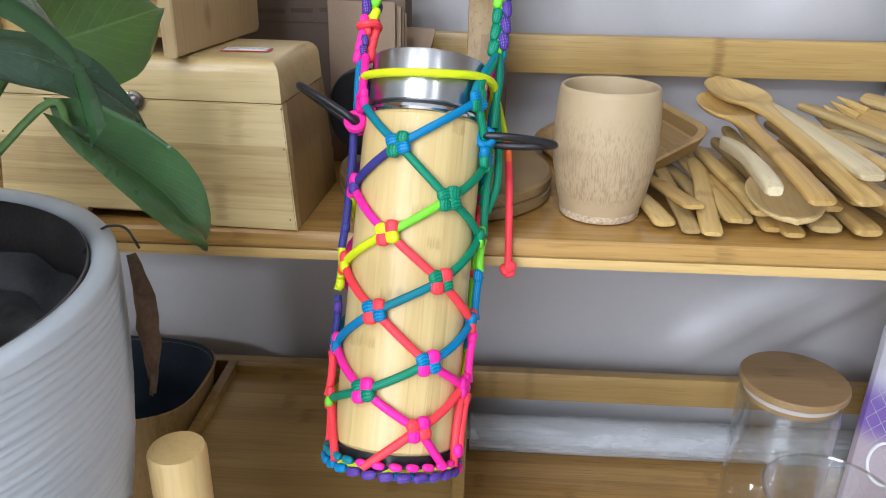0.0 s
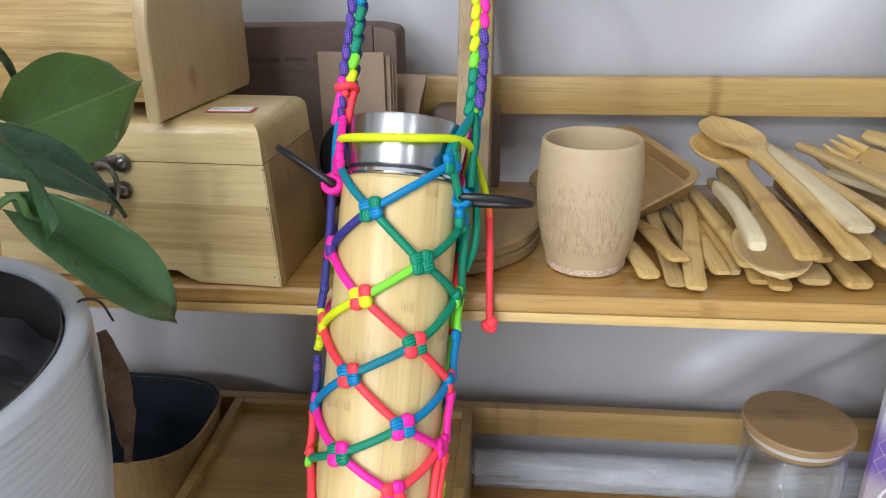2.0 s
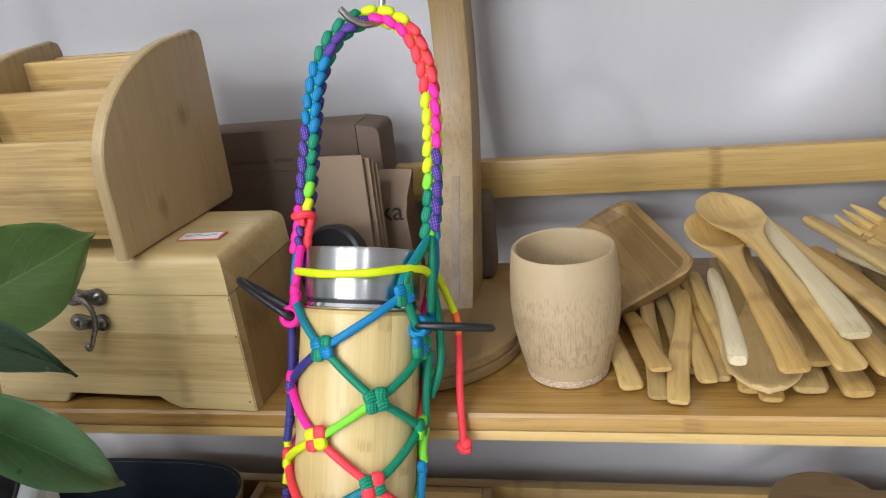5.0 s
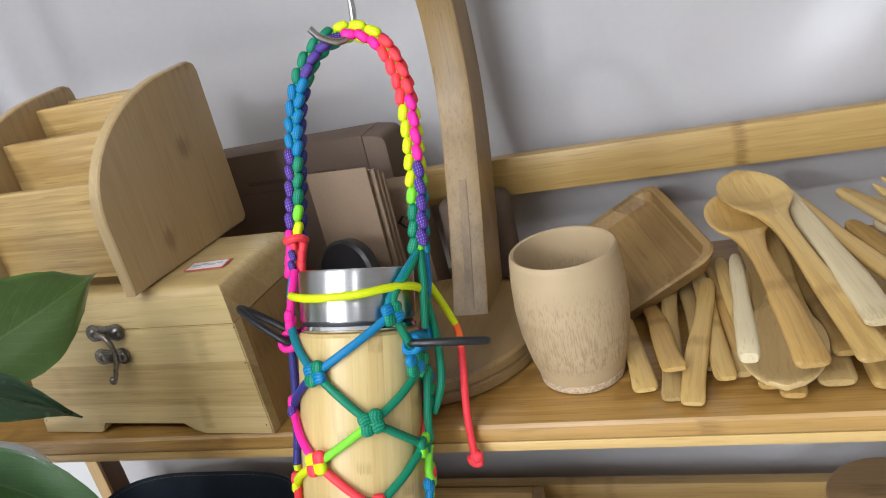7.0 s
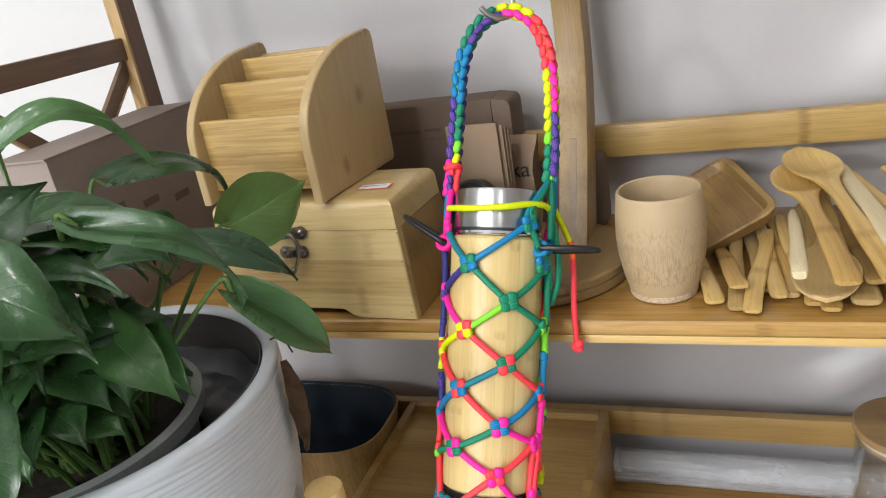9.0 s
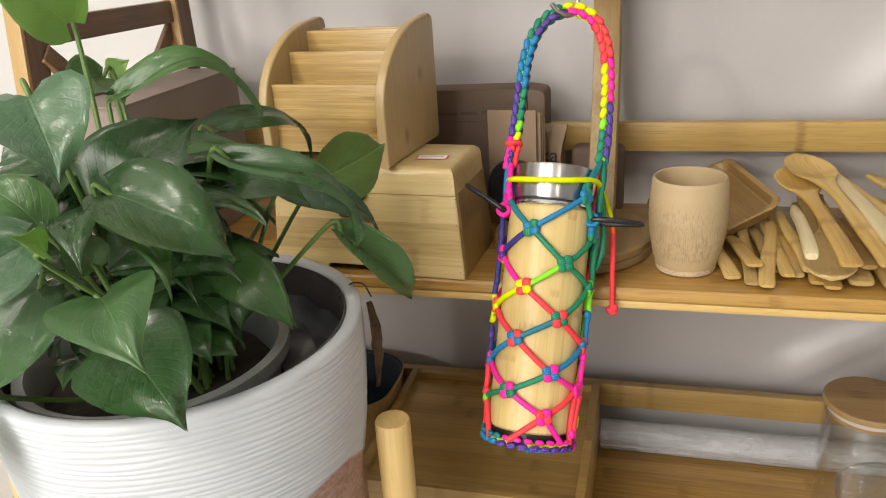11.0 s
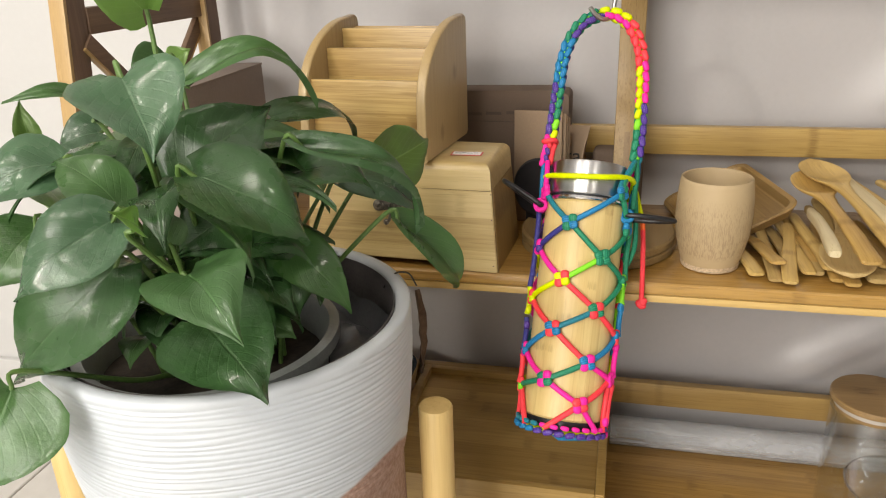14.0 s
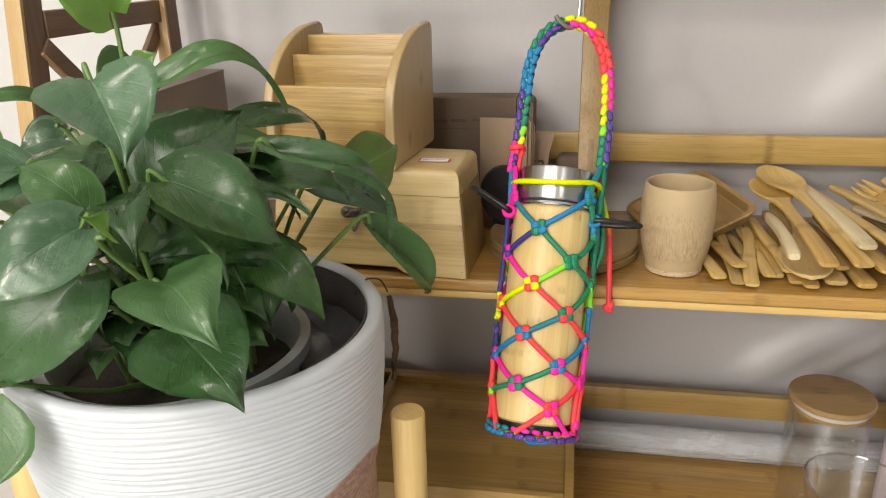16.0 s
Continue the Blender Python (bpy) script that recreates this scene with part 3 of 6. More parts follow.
tile_bm = block(-0.1985, 0.1985, -0.1985, 0.1985, -0.008, 0.0, 0.0015, 1)
tile_bm.to_mesh(tile_mesh), tile_bm.free()
finish(tile_mesh, floor_tile)

for (lx, ly), lw, lh, power in LAMPS:
    lamp = thing("added_ceiling_lamp", pose(lx, ly, CEIL), "unseen long white ceiling lamp with a lit tube, added to match the shadows", "ceiling lamp", "ceiling lamps")
    part("housing", block(-lw / 2 - 0.02, lw / 2 + 0.02, -lh / 2 - 0.01, lh / 2 + 0.01, -0.05, 0, 0.006), lamp_white, lamp)
    glow = Nodes("lit_tube")
    part("tube", tube([(-lw / 2, 0, -0.064), (0, 0, -0.064), (lw / 2, 0, -0.064)], 0.008, 12), glow.set(Base_Color=rgb(0.9, 0.9, 0.9), Emission_Color=rgb(1, 0.97, 0.93), Emission_Strength=4.0), lamp)
# housing and glowing front of the added lamp
added_wall_lamp = thing("added_wall_lamp", pose(-1.58, -2.6, 2.16), "unseen square white wall lamp, added for light from the front left", "wall lamp")
part("housing", block(-0.15, 0.15, 0.0005, 0.05, -0.12, 0.12, 0.008), lamp_white, added_wall_lamp)
part("diffuser", block(-0.13, 0.13, 0.0505, 0.062, -0.10, 0.10, 0.004), glow.mat, added_wall_lamp)


# ---- the rack ----
rack = thing("bamboo_rack", pose(0, 0, 0), "tiered bamboo rack against the wall, worn honey finish", "rack")
RX0, RX1 = -0.4755, 0.86


def board(z, front):
    """A shelf of glued planks: rounded front edge over a paler strip."""
    shelf = part("shelf_board", block(RX0, RX1, front, REAR, z - 0.013, z, 0.005, 3), shelf_wood, rack)
    part("edge_strip", block(RX0, RX1, front + 0.002, front + 0.020, z - 0.0205, z - 0.0132, 0.0015), edge_wood, rack)
    return shelf


board(SHELF, 0.0405)
board(DECK, 0.012)
board(1.435, 0.034)
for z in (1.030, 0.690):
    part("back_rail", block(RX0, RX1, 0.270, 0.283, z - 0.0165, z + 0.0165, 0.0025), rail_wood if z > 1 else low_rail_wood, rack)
for x, xb in ((RX0 - 0.024, RX0 - 0.0165), (RX1, RX1)):
    # dark-stained frame with a pale facing along its front; the front post leans a little, the back post stands upright
    lean, w = 0.13, 0.0165
    for name, d0, d1, skin in (("post_facing", 0.0, 0.0045, facing_wood), ("front_post", 0.0046, 0.030, post_wood)):
        part(name, slab([(0.006 - lean * (1.22 - z) + d, z) for z, d in ((FLOOR, d0), (FLOOR, d1), (1.44, d1), (1.44, d0))], "x", x, x + w, 0.0012), skin, rack)
    part("back_post", block(xb, xb + w, 0.2446, 0.270, FLOOR, 1.44, 0.0015), post_wood, rack)
    part("post_facing", block(xb, xb + w, 0.240, 0.2445, FLOOR, 1.44, 0.0012), facing_wood, rack)
    x = (x + xb) / 2
    part("side_rail", block(x + 0.002, x + 0.0145, 0.033, 0.242, 1.178, 1.203, 0.002), brace_wood, rack)
    for za, zb in ((1.172, 0.975), (0.975, 1.172)):
        # flat diagonal braces, one behind the other, each with a pale lower edge
        off = 0.0068 if za > zb else 0.0005
        way = Vector((0, 0.21, zb - za)).normalized()
        up = Vector((0, -way.z, way.y))
        a, b = Vector((0, 0.025, za)), Vector((0, 0.245, zb))
        for name, lo, hi, skin in (("cross_brace", -0.0065, 0.009, brace_wood), ("brace_facing", -0.0095, -0.0066, facing_wood)):
            pts = [(p.y, p.z) for p in (a + up * lo, b + up * lo, b + up * hi, a + up * hi)]
            part(name, slab(pts, "x", x + 0.002 + off, x + 0.0086 + off, 0.0007), skin, rack)


# ---- box with clasp ----
def clasp_plate(w, h, waist, z0):
    """A cast plate with two round lobes and a narrower middle."""
    r, n = h / 2, 12
    right = [(w - r + r * math.cos(radians(a)), r * math.sin(radians(a))) for a in [-115 + 230 * k / n for k in range(n + 1)]]
    ring = right + [(0, r * waist)] + [(-x, -z) for x, z in right] + [(0, -r * waist)]
    return slab([(x, z + z0) for x, z in ring], "y", -0.0024, 0.0, 0.0007, 2)


def clasp(parent, m):
    hasp = part("clasp", clasp_plate(0.0158, 0.0122, 0.72, 0.0155), bronze, parent, "antique bronze swing clasp", m)
    part("lower_plate", clasp_plate(0.0150, 0.0118, 0.72, -0.0022), bronze, hasp)
    for x, z in ((-0.0098, 0.0155), (0.0100, 0.0155), (-0.0092, -0.0022), (0.0094, -0.0022)):
        part("screw", lathe([(0, 0.0016), (0.0015, 0.0015), (0.0031, 0.0008), (0.0036, 0)], 18), bronze, hasp, "", pose(x, -0.0024, z, 90, 0, 0))
    part("pivot", lathe([(0, 0.0042), (0.0018, 0.004), (0.0028, 0.0028), (0.0030, 0)], 16), bronze, hasp, "", pose(-0.0040, -0.0022, 0.0150, 90, 0, 0))
    part("catch", block(-0.0045, 0.0032, -0.0065, -0.002, -0.0055, 0.001, 0.0018, 2), bronze, hasp)
    arm = catmull([(-0.004, -0.0058, 0.0152), (0.003, -0.0064, 0.0145), (0.0085, -0.0072, 0.0070), (0.0084, -0.0076, -0.003), (0.0056, -0.0080, -0.0105), (0.0040, -0.0084, -0.0152), (0.0022, -0.0084, -0.0165)], 6)
    part("swing_arm", tube(arm, [0.0019 - 0.0004 * i / len(arm) for i in range(len(arm))], 10), bronze, hasp)
    part("finger_knob", pill(0.0030, 0.0022, 0.0030, power=1.0), bronze, hasp, "", pose(0.0012, -0.0084, -0.0170))


BOX = pose(-0.09, 0.040, SHELF + 0.0005, 0, 0, -3.5)
box = thing("wooden_box", BOX, "pale bamboo keepsake box, closed, with a bronze clasp and cut-out feet", "box")
W, D, H = 0.2, 0.104, 0.1055


def frustum(z0, z1, inset0, inset1, bevel_top):
    """The tapering shell of the box from z0 to z1."""
    bm = bmesh.new()

    def ring(z, i):
        return [bm.verts.new(p) for p in ((-W + i * 0.6, i, z), (-i * 0.9, i, z), (-i * 0.9, D - i * 0.2, z), (-W + i * 0.6, D - i * 0.2, z))]

    a, b = ring(z0, inset0), ring(z1, inset1)
    bm.faces.new(a[::-1])
    top = bm.faces.new(b)
    for i in range(4):
        bm.faces.new((a[i], a[(i + 1) % 4], b[(i + 1) % 4], b[i]))
    if bevel_top:
        bmesh.ops.bevel(bm, geom=list(top.edges), offset=bevel_top, segments=4, profile=0.5, affect="EDGES")
    return bm


def box_front():
    """The front plank, with a long cut-out between two feet."""
    outline = [(-W, 0), (-W + 0.052, 0), (-W + 0.056, 0.0015), (-W + 0.060, 0.0075), (-0.071, 0.0075), (-0.063, 0.0025), (-0.055, 0), (0, 0), (-0.0074, 0.079), (-W + 0.005, 0.079)]
    bm = bmesh.new()
    vf = [bm.verts.new((x, z * 0.106, z)) for x, z in outline]
    vb = [bm.verts.new((x, z * 0.106 + 0.009, z)) for x, z in outline]
    bm.faces.new(vf), bm.faces.new(vb[::-1])
    for i in range(len(outline)):
        j = (i + 1) % len(outline)
        bm.faces.new((vf[j], vf[i], vb[i], vb[j]))
    bmesh.ops.recalc_face_normals(bm, faces=bm.faces)
    caps = [e for e in bm.edges if e.verts[0] in vf and e.verts[1] in vf]
    bmesh.ops.bevel(bm, geom=caps, offset=0.0008, segments=2, affect="EDGES")
    return bm


part("front", box_front(), box_wood, box)
core = frustum(0.004, 0.079, 0.0088, 0.0092, 0.0)
for vtx in core.verts:
    if vtx.co.y > 0.05:
        vtx.co.z = 0.0 if vtx.co.z < 0.02 else vtx.co.z
part("carcass", core, box_shaded_wood, box)
for x0, x1, lx in ((-0.0085, 0.0, 0.0072), (-W, -W + 0.0085, 0.0)):
    bm = bmesh.new()
    shift = 0.0074 if x1 == 0.0 else -0.005
    pts = [(x0, 0.0095, 0), (x1, 0.0095, 0), (x1, D, 0), (x0, D, 0)]
    lowv = [bm.verts.new(p) for p in pts]
    topv = [bm.verts.new((p[0] - shift, p[1] + (0.0086 if p[1] < 0.05 else 0), 0.079)) for p in pts]
    bm.faces.new(lowv[::-1]), bm.faces.new(topv)
    for i in range(4):
        bm.faces.new((lowv[i], lowv[(i + 1) % 4], topv[(i + 1) % 4], topv[i]))
    bmesh.ops.recalc_face_normals(bm, faces=bm.faces)
    part("side", bm, box_shaded_wood, box)
lid = part("lid", frustum(0.0797, H, 0.0084, 0.0105, 0.0085), box_wood, box)
clasp(box, pose(-0.1110, 0.0060, 0.0630, -6, 0, 0))
for x, z in ((-0.0085, 0.086), (-0.0078, 0.0765), (-0.0068, 0.052), (-0.0042, 0.007), (-W + 0.004, 0.01), (-W + 0.007, 0.055)):
    part("pin", lathe([(0, 0.0002), (0.0005, 0.00015), (0.0006, 0)], 8), faded_ink, box, "", pose(x, z * 0.106 + (0.0 if z < 0.079 else 0.0003), z, 84, 0, 0))

tag = thing("price_sticker", BOX @ pose(-0.0395, 0.043, H + 0.0006, 0, 0, 4), "small white sticker with a red border on the box lid", "sticker")
part("paper", block(-0.0155, 0.0155, -0.007, 0.007, 0, 0.0003, 0.0001, 1), sticker_red, tag)
part("label_face", block(-0.0138, 0.0138, -0.0054, 0.0054, 0.0003, 0.0006), sticker_white, tag)
for i, (x, w) in enumerate(((-0.0085, 0.003), (-0.003, 0.0022), (0.003, 0.003), (0.0085, 0.002))):
    part("print_bar", block(x - w, x + w, -0.0012 + 0.0016 * (i % 2), 0.0006 + 0.0016 * (i % 2), 0.0006, 0.0008), ink_grey, tag)


# ---- desk organizer on the box ----
ORG = pose(-0.1660, 0.046, SHELF + H + 0.001, 0, 0, -6)
organizer = thing("desk_organizer", ORG, "three-step bamboo letter organizer with rounded side panels, on the box", "organizer")
OW, OD, OH = 0.122, 0.130, 0.127


def panel(x):
    prof = [(0.0, 0.0)] + [(0.0, 0.05)]
    for i in range(1, 15):
        a = math.pi / 2 * i / 14
        prof.append((0.108 - 0.108 * math.cos(a), 0.05 + 0.0745 * math.sin(a)))
    prof += [(OD - 0.008, OH - 0.0015), (OD - 0.002, OH - 0.004), (OD, OH - 0.010), (OD, 0.004), (OD - 0.004, 0)]
    return slab(prof, "x", x, x + 0.0095, 0.0026, 3)


part("side_panel", panel(0.0), panel_wood, organizer)
part("side_panel", panel(-OW), panel_wood, organizer)
for y, z0, z1 in ((0.012, 0.010, 0.074), (0.050, 0.016, 0.099), (0.088, 0.016, 0.1145), (0.119, 0.000, 0.1135)):
    part("divider", block(-OW + 0.0096, -0.0001, y, y + 0.006, z0, z1, 0.001), organizer_wood, organizer)
part("base_plate", block(-OW + 0.0096, -0.0001, 0.019, 0.118, 0.0115, 0.0155, 0.0008), organizer_wood, organizer)


# ---- cartons behind ----
def carton(m, w, d, h, material, label, flap=True):
    ob = thing("carton", m, label, "carton")
    part("body", block(0, w, 0, d, 0, h, 0.0015), material, ob)
    if flap:
        part("flap", block(-0.0006, w + 0.0006, -0.0022, d, h - 0.0008, h + 0.0016, 0.0006), material, ob)
    return ob


def worn_panel(x0, x1, y0, y1, h0, h1, corner=0.0):
    """A card panel with a slanting top and, on request, a rounded top corner at its far end."""
    top = [(x1, h1 - corner)]
    top += [(x1 - corner * (1 - math.cos(radians(30 * k))), h1 - corner * (1 - math.sin(radians(30 * k)))) for k in (1, 2, 3)] if corner else [(x1, h1)]
    return slab([(x0, 0), (x1, 0)] + top + [(x0, h0)], "y", y0, y1, 0.0008)


long_carton = thing("carton", pose(-0.235, 0.2440, SHELF + 0.0005, 0, 0, -2), "long brown shipping carton standing against the wall", "carton")
part("body", worn_panel(0, 0.1755, 0.0, 0.040, 0.1395, 0.1415), carton_card, long_carton)
part("end_flap", worn_panel(0.1764, 0.1955, -0.0012, 0.0405, 0.1415, 0.1395, 0.007), carton_card, long_carton, "end flap with a rounded corner")
part("crease", block(0.0, 0.1752, -0.0005, 0.0, 0.1050, 0.1056), faded_ink, long_carton)
for x0, x1, z in ((0.06, 0.095, 0.112), (0.10, 0.118, 0.113), (0.124, 0.146, 0.114)):
    part("print_bar", block(x0, x1, -0.0003, 0.0, z, z + 0.0035), faded_ink, long_carton)
carton(pose(-0.096, 0.196, SHELF + 0.0005, 0, 0, -4), 0.053, 0.0025, 0.1275, kraft, "thin upright sheet of kraft card between cartons", False)
for i in range(3):
    carton(pose(-0.092 + 0.0005 * i, 0.2005 + 0.0042 * i, SHELF + 0.0005, 0, 0, -4), 0.053 + 0.0012 * i, 0.0034, 0.124 - 0.003 * i, kraft, "thin upright sheet of kraft card between cartons", False)


def paper_bag():
    """A kraft bag standing upright: slack sides, pinched and slightly bent near its top."""
    bm = bmesh.new()
    rows = []
    for z, x0, x1, d in ((0.0, 0.0, 0.0335, 0.030), (0.045, 0.0004, 0.0325, 0.030), (0.068, 0.0002, 0.0310, 0.028), (0.082, 0.0, 0.0325, 0.020), (0.099, -0.0004, 0.0365, 0.006), (0.1035, -0.0004, 0.0372, 0.003)):
        mid = 0.015 - 0.004 * (z / 0.1) ** 2
        rows.append([bm.verts.new(p) for p in ((x0, mid - d / 2, z), ((x0 + x1) / 2, mid - d / 2 - 0.0012 * math.sin(z * 60), z + 0.0012 * (z > 0.09)), (x1, mid - d / 2, z), (x1 - 0.0015, mid, z), (x1, mid + d / 2, z), (x0, mid + d / 2, z))])
    for p, q in zip(rows, rows[1:]):
        for k in range(6):
            bm.faces.new((p[k], p[(k + 1) % 6], q[(k + 1) % 6], q[k]))
    bm.faces.new(rows[0][::-1]), bm.faces.new(rows[-1])
    bmesh.ops.recalc_face_normals(bm, faces=bm.faces)
    return bm


ka = thing("paper_bag", pose(-0.0525, 0.224, SHELF + 0.0005, 0, 0, -3), "small upright kraft paper bag with black lettering", "bag")
part("bag", paper_bag(), kraft, ka, "", None, 20)
dark_carton = thing("carton", pose(-0.0125, 0.2400, SHELF + 0.0005, 0, 0, -3), "small dim brown carton with rounded edges, behind the hanging stand", "carton")
part("body", block(0, 0.0575, 0.0, 0.030, 0.0, 0.075, 0.009, 4), carton_card, dark_carton)
part("print_bar", block(0.044, 0.047, -0.0004, 0.0, 0.030, 0.033), ink, dark_carton)


def writing(text, size, m, material, parent, name="lettering"):
    data = bpy.data.curves.new(name, "FONT")
    data.body, data.size, data.extrude, data.align_x = text, size, 0.0002, "LEFT"
    text_ob = new(name, data)
    mesh = bpy.data.meshes.new_from_object(text_ob)
    bpy.data.objects.remove(text_ob)
    mesh.materials.clear()
    mesh.materials.append(material)
    ob = new(name, mesh)
    ob.parent = parent
    ob.matrix_basis = m
    return ob


writing("ka", 0.0235, pose(0.0078, -0.0012, 0.0640, 91, 0, 0), ink, ka)
left_carton = carton(pose(-0.466, 0.008, SHELF + 0.0005, 0, 0, 2), 0.066, 0.225, 0.172, grey_card, "grey-brown shipping carton at the end of the shelf")
for i in range(3):
    part("print_bar", block(0.0662, 0.0664, 0.05 + 0.05 * i, 0.075 + 0.05 * i, 0.10 - 0.01 * i, 0.108 - 0.01 * i), carton_card, left_carton)

disc = thing("pan_cover", pose(-0.063, 0.158, SHELF + 0.0005, 0, 0, -25), "round black plastic pan cover leaning on the cartons", "pan cover")
part("plate", lathe([(0, 0.006), (0.028, 0.006), (0.0305, 0.004), (0.0305, -0.004), (0.028, -0.006), (0.025, -0.003), (0, -0.003)], 40), black_plastic, disc, "", pose(0, 0.0, 0.053, 78, 0, 0))
part("stem", block(-0.014, 0.014, -0.006, 0.006, 0, 0.034, 0.002), black_plastic, disc)


# ---- hanging stand with its hook ----
stand = thing("hanging_stand", pose(0.0, 0.137, SHELF + 0.0005), "wooden hanging stand with a round foot, curved arm and metal hook", "stand")
foot = part("foot", lathe([(0, 0.0), (0.076, 0.0), (0.0785, 0.002), (0.0785, 0.008), (0.0765, 0.0095), (0.0785, 0.011), (0.0785, 0.0165), (0.0765, 0.0185), (0, 0.0185)], 72), disc_wood, stand)
ARM = [(0.031, 0.000), (0.044, 0.018), (0.060, 0.045), (0.083, 0.085), (0.108, 0.140), (0.117, 0.185), (0.113, 0.238), (0.088, 0.290), (0.035, 0.325), (-0.022, 0.335)]
line = catmull([(0, y, z) for y, z in ARM], 6)
left, right = [], []
for i, p in enumerate(line):
    way = (line[min(i + 1, len(line) - 1)] - line[max(i - 1, 0)]).normalized()
    half = 0.027 - 0.010 * i / len(line)
    out = Vector((0, way.z, -way.y)) * half
    left.append((p + out)[1:]), right.append((p - out)[1:])
part("arm", slab(left + right[::-1], "x", 0.0120, 0.0390, 0.0022, 2), stand_wood, stand)
inlay = [Vector((0, *q)) for q in right[2:20]]
part("wedge", slab([(p.y - 0.0007, p.z) for p in inlay] + [(p.y + 0.004, p.z) for p in inlay[::-1]], "x", 0.0225, 0.0285), inlay_wood, stand, "dark inlaid strip")
rod = catmull([(0.0075, -0.017, 0.330), (0.0075, -0.018, 0.290), (0.0075, -0.019, 0.257), (0.007, -0.021, 0.240), (0.004, -0.024, 0.2310), (-0.002, -0.031, 0.2288), (-0.009, -0.037, 0.2333), (-0.0138, -0.0395, 0.2400)], 6)
part("hook", tube(rod, 0.0021, 14), hook_steel, stand)
part("screw_eye", lathe([(0.0021, 0.0), (0.006, 0.0), (0.006, 0.003), (0.0021, 0.003)], 20), hook_steel, stand, "", pose(0.0075, -0.017, 0.3125))

# ---- bottle ----
FOOT, TOP = Vector((-0.0195, -0.042, 0.850)), Vector((-0.0085, 0.0418, 1.0278))
AX = (TOP - FOOT).normalized()
RT = Vector((0, 1, 0)).cross(AX).normalized()
BK = AX.cross(RT)
BOTTLE = Matrix.Translation(FOOT) @ Matrix((RT, BK, AX)).transposed().to_4x4()
R = 0.0355
bottle = thing("bottle", BOTTLE, "bamboo-clad vacuum bottle with a brushed steel lid, hanging aslant", "bottle")
part("body", lathe([(0, 0.002), (R - 0.002, 0.002), (R, 0.004), (R, 0.1902), (R - 0.0015, 0.1922), (R - 0.004, 0.1927), (0, 0.1927)], 96), bottle_wood, bottle, "pale bamboo sleeve")
part("base_ring", lathe([(0, -0.0055), (R - 0.003, -0.0055), (R - 0.0008, -0.0035), (R - 0.0006, 0.0020), (0, 0.0020)], 80), black_plastic, bottle, "black base ring")
part("collar", lathe([(R - 0.006, 0.1928), (R - 0.0022, 0.1928), (R - 0.0012, 0.1943), (R - 0.0020, 0.1962), (R - 0.0055, 0.1963)], 80), chrome, bottle, "polished steel collar")
part("gasket", lathe([(R - 0.008, 0.1963), (R - 0.0034, 0.1963), (R - 0.0034, 0.1982), (R - 0.008, 0.1982)], 72), rubber, bottle)
cap = part("lid", lathe([(0, 0.1982), (R - 0.0024, 0.1982), (R - 0.0016, 0.1990), (R - 0.0016, 0.2262), (R - 0.0023, 0.2274), (R - 0.0040, 0.2279), (R - 0.0050, 0.2271), (R - 0.0054, 0.2261), (0, 0.2261)], 96), brushed, bottle, "brushed steel lid")
# brown disc standing in for a brownish reflection on the steel top
part("lid_inlay", lathe([(0, 0.2264), (R - 0.0056, 0.2264), (R - 0.0058, 0.2270), (0, 0.2270)], 72), disc_wood, cap)

# ---- knotted cord carrier ----
carrier = thing("bottle_carrier", BOTTLE, "knotted rainbow cord bottle sling with braided handle on a hook", "bottle sling")
CORD_R = 0.0024


def on(theta, h, r):
    a = radians(theta)
    return Vector((r * math.sin(a), -r * math.cos(a), h))


def strand(a, b, colour, r=R + CORD_R + 0.0003, sag=0.0, name="cord"):
    """A cord on the bottle between two (turn, height) places."""
    n = max(6, int(abs(b[0] - a[0]) / 5) + 4)
    pts = []
    for i in range(n + 1):
        t = i / n
        lift = 0.0012 * (abs(2 * t - 1)) ** 3
        pts.append(on(a[0] + (b[0] - a[0]) * t, a[1] + (b[1] - a[1]) * t - sag * 4 * t * (1 - t), r + lift))
    return part(name, tube(pts, CORD_R, 12), CORDS[colour], carrier)


LOBE = {c: finish(bpy.data.meshes.new("knot_loop"), CORDS[c], 60) for c in CORDS}
BEAD = {c: finish(bpy.data.meshes.new("braid_loop"), CORDS[c], 60) for c in CORDS}
for c in CORDS:
    for store, size in ((LOBE, (0.0041, 0.0030, 0.0041)), (BEAD, (0.0030, 0.0029, 0.0051))):
        bm = pill(*size)
        bm.to_mesh(store[c])
        bm.free()
        finish(store[c], None, 60)


def knot(theta, h, one, two, r=R + 0.0042, size=1.0, turn=-12):
    """A square knot: four loops, two of each colour, set crosswise, over a core."""
    frame_m = Matrix.Translation(on(theta, h, r)) @ pose(0, 0, 0, 0, 0, theta) @ pose(0, 0, 0, 0, turn, 0)
    s = 0.0031 * size
    jitter = random.uniform(-6, 6)
    for dx, dz, c, spin in ((-s, s * 0.82, one, 78), (s, s, two, 8), (-s, -s, two, 5), (s, -s * 0.82, one, 80)):
        m = frame_m @ pose(dx, random.uniform(-0.0004, 0.0002), dz, 0, spin + jitter, 0) @ Matrix.Scale(size * random.uniform(0.94, 1.06), 4)
        shared("knot_loop", LOBE[c], carrier, m)
    shared("knot_loop", LOBE[one], carrier, frame_m @ pose(0, 0.0016, 0, 0, 40, 0) @ Matrix.Scale(0.95 * size, 4))


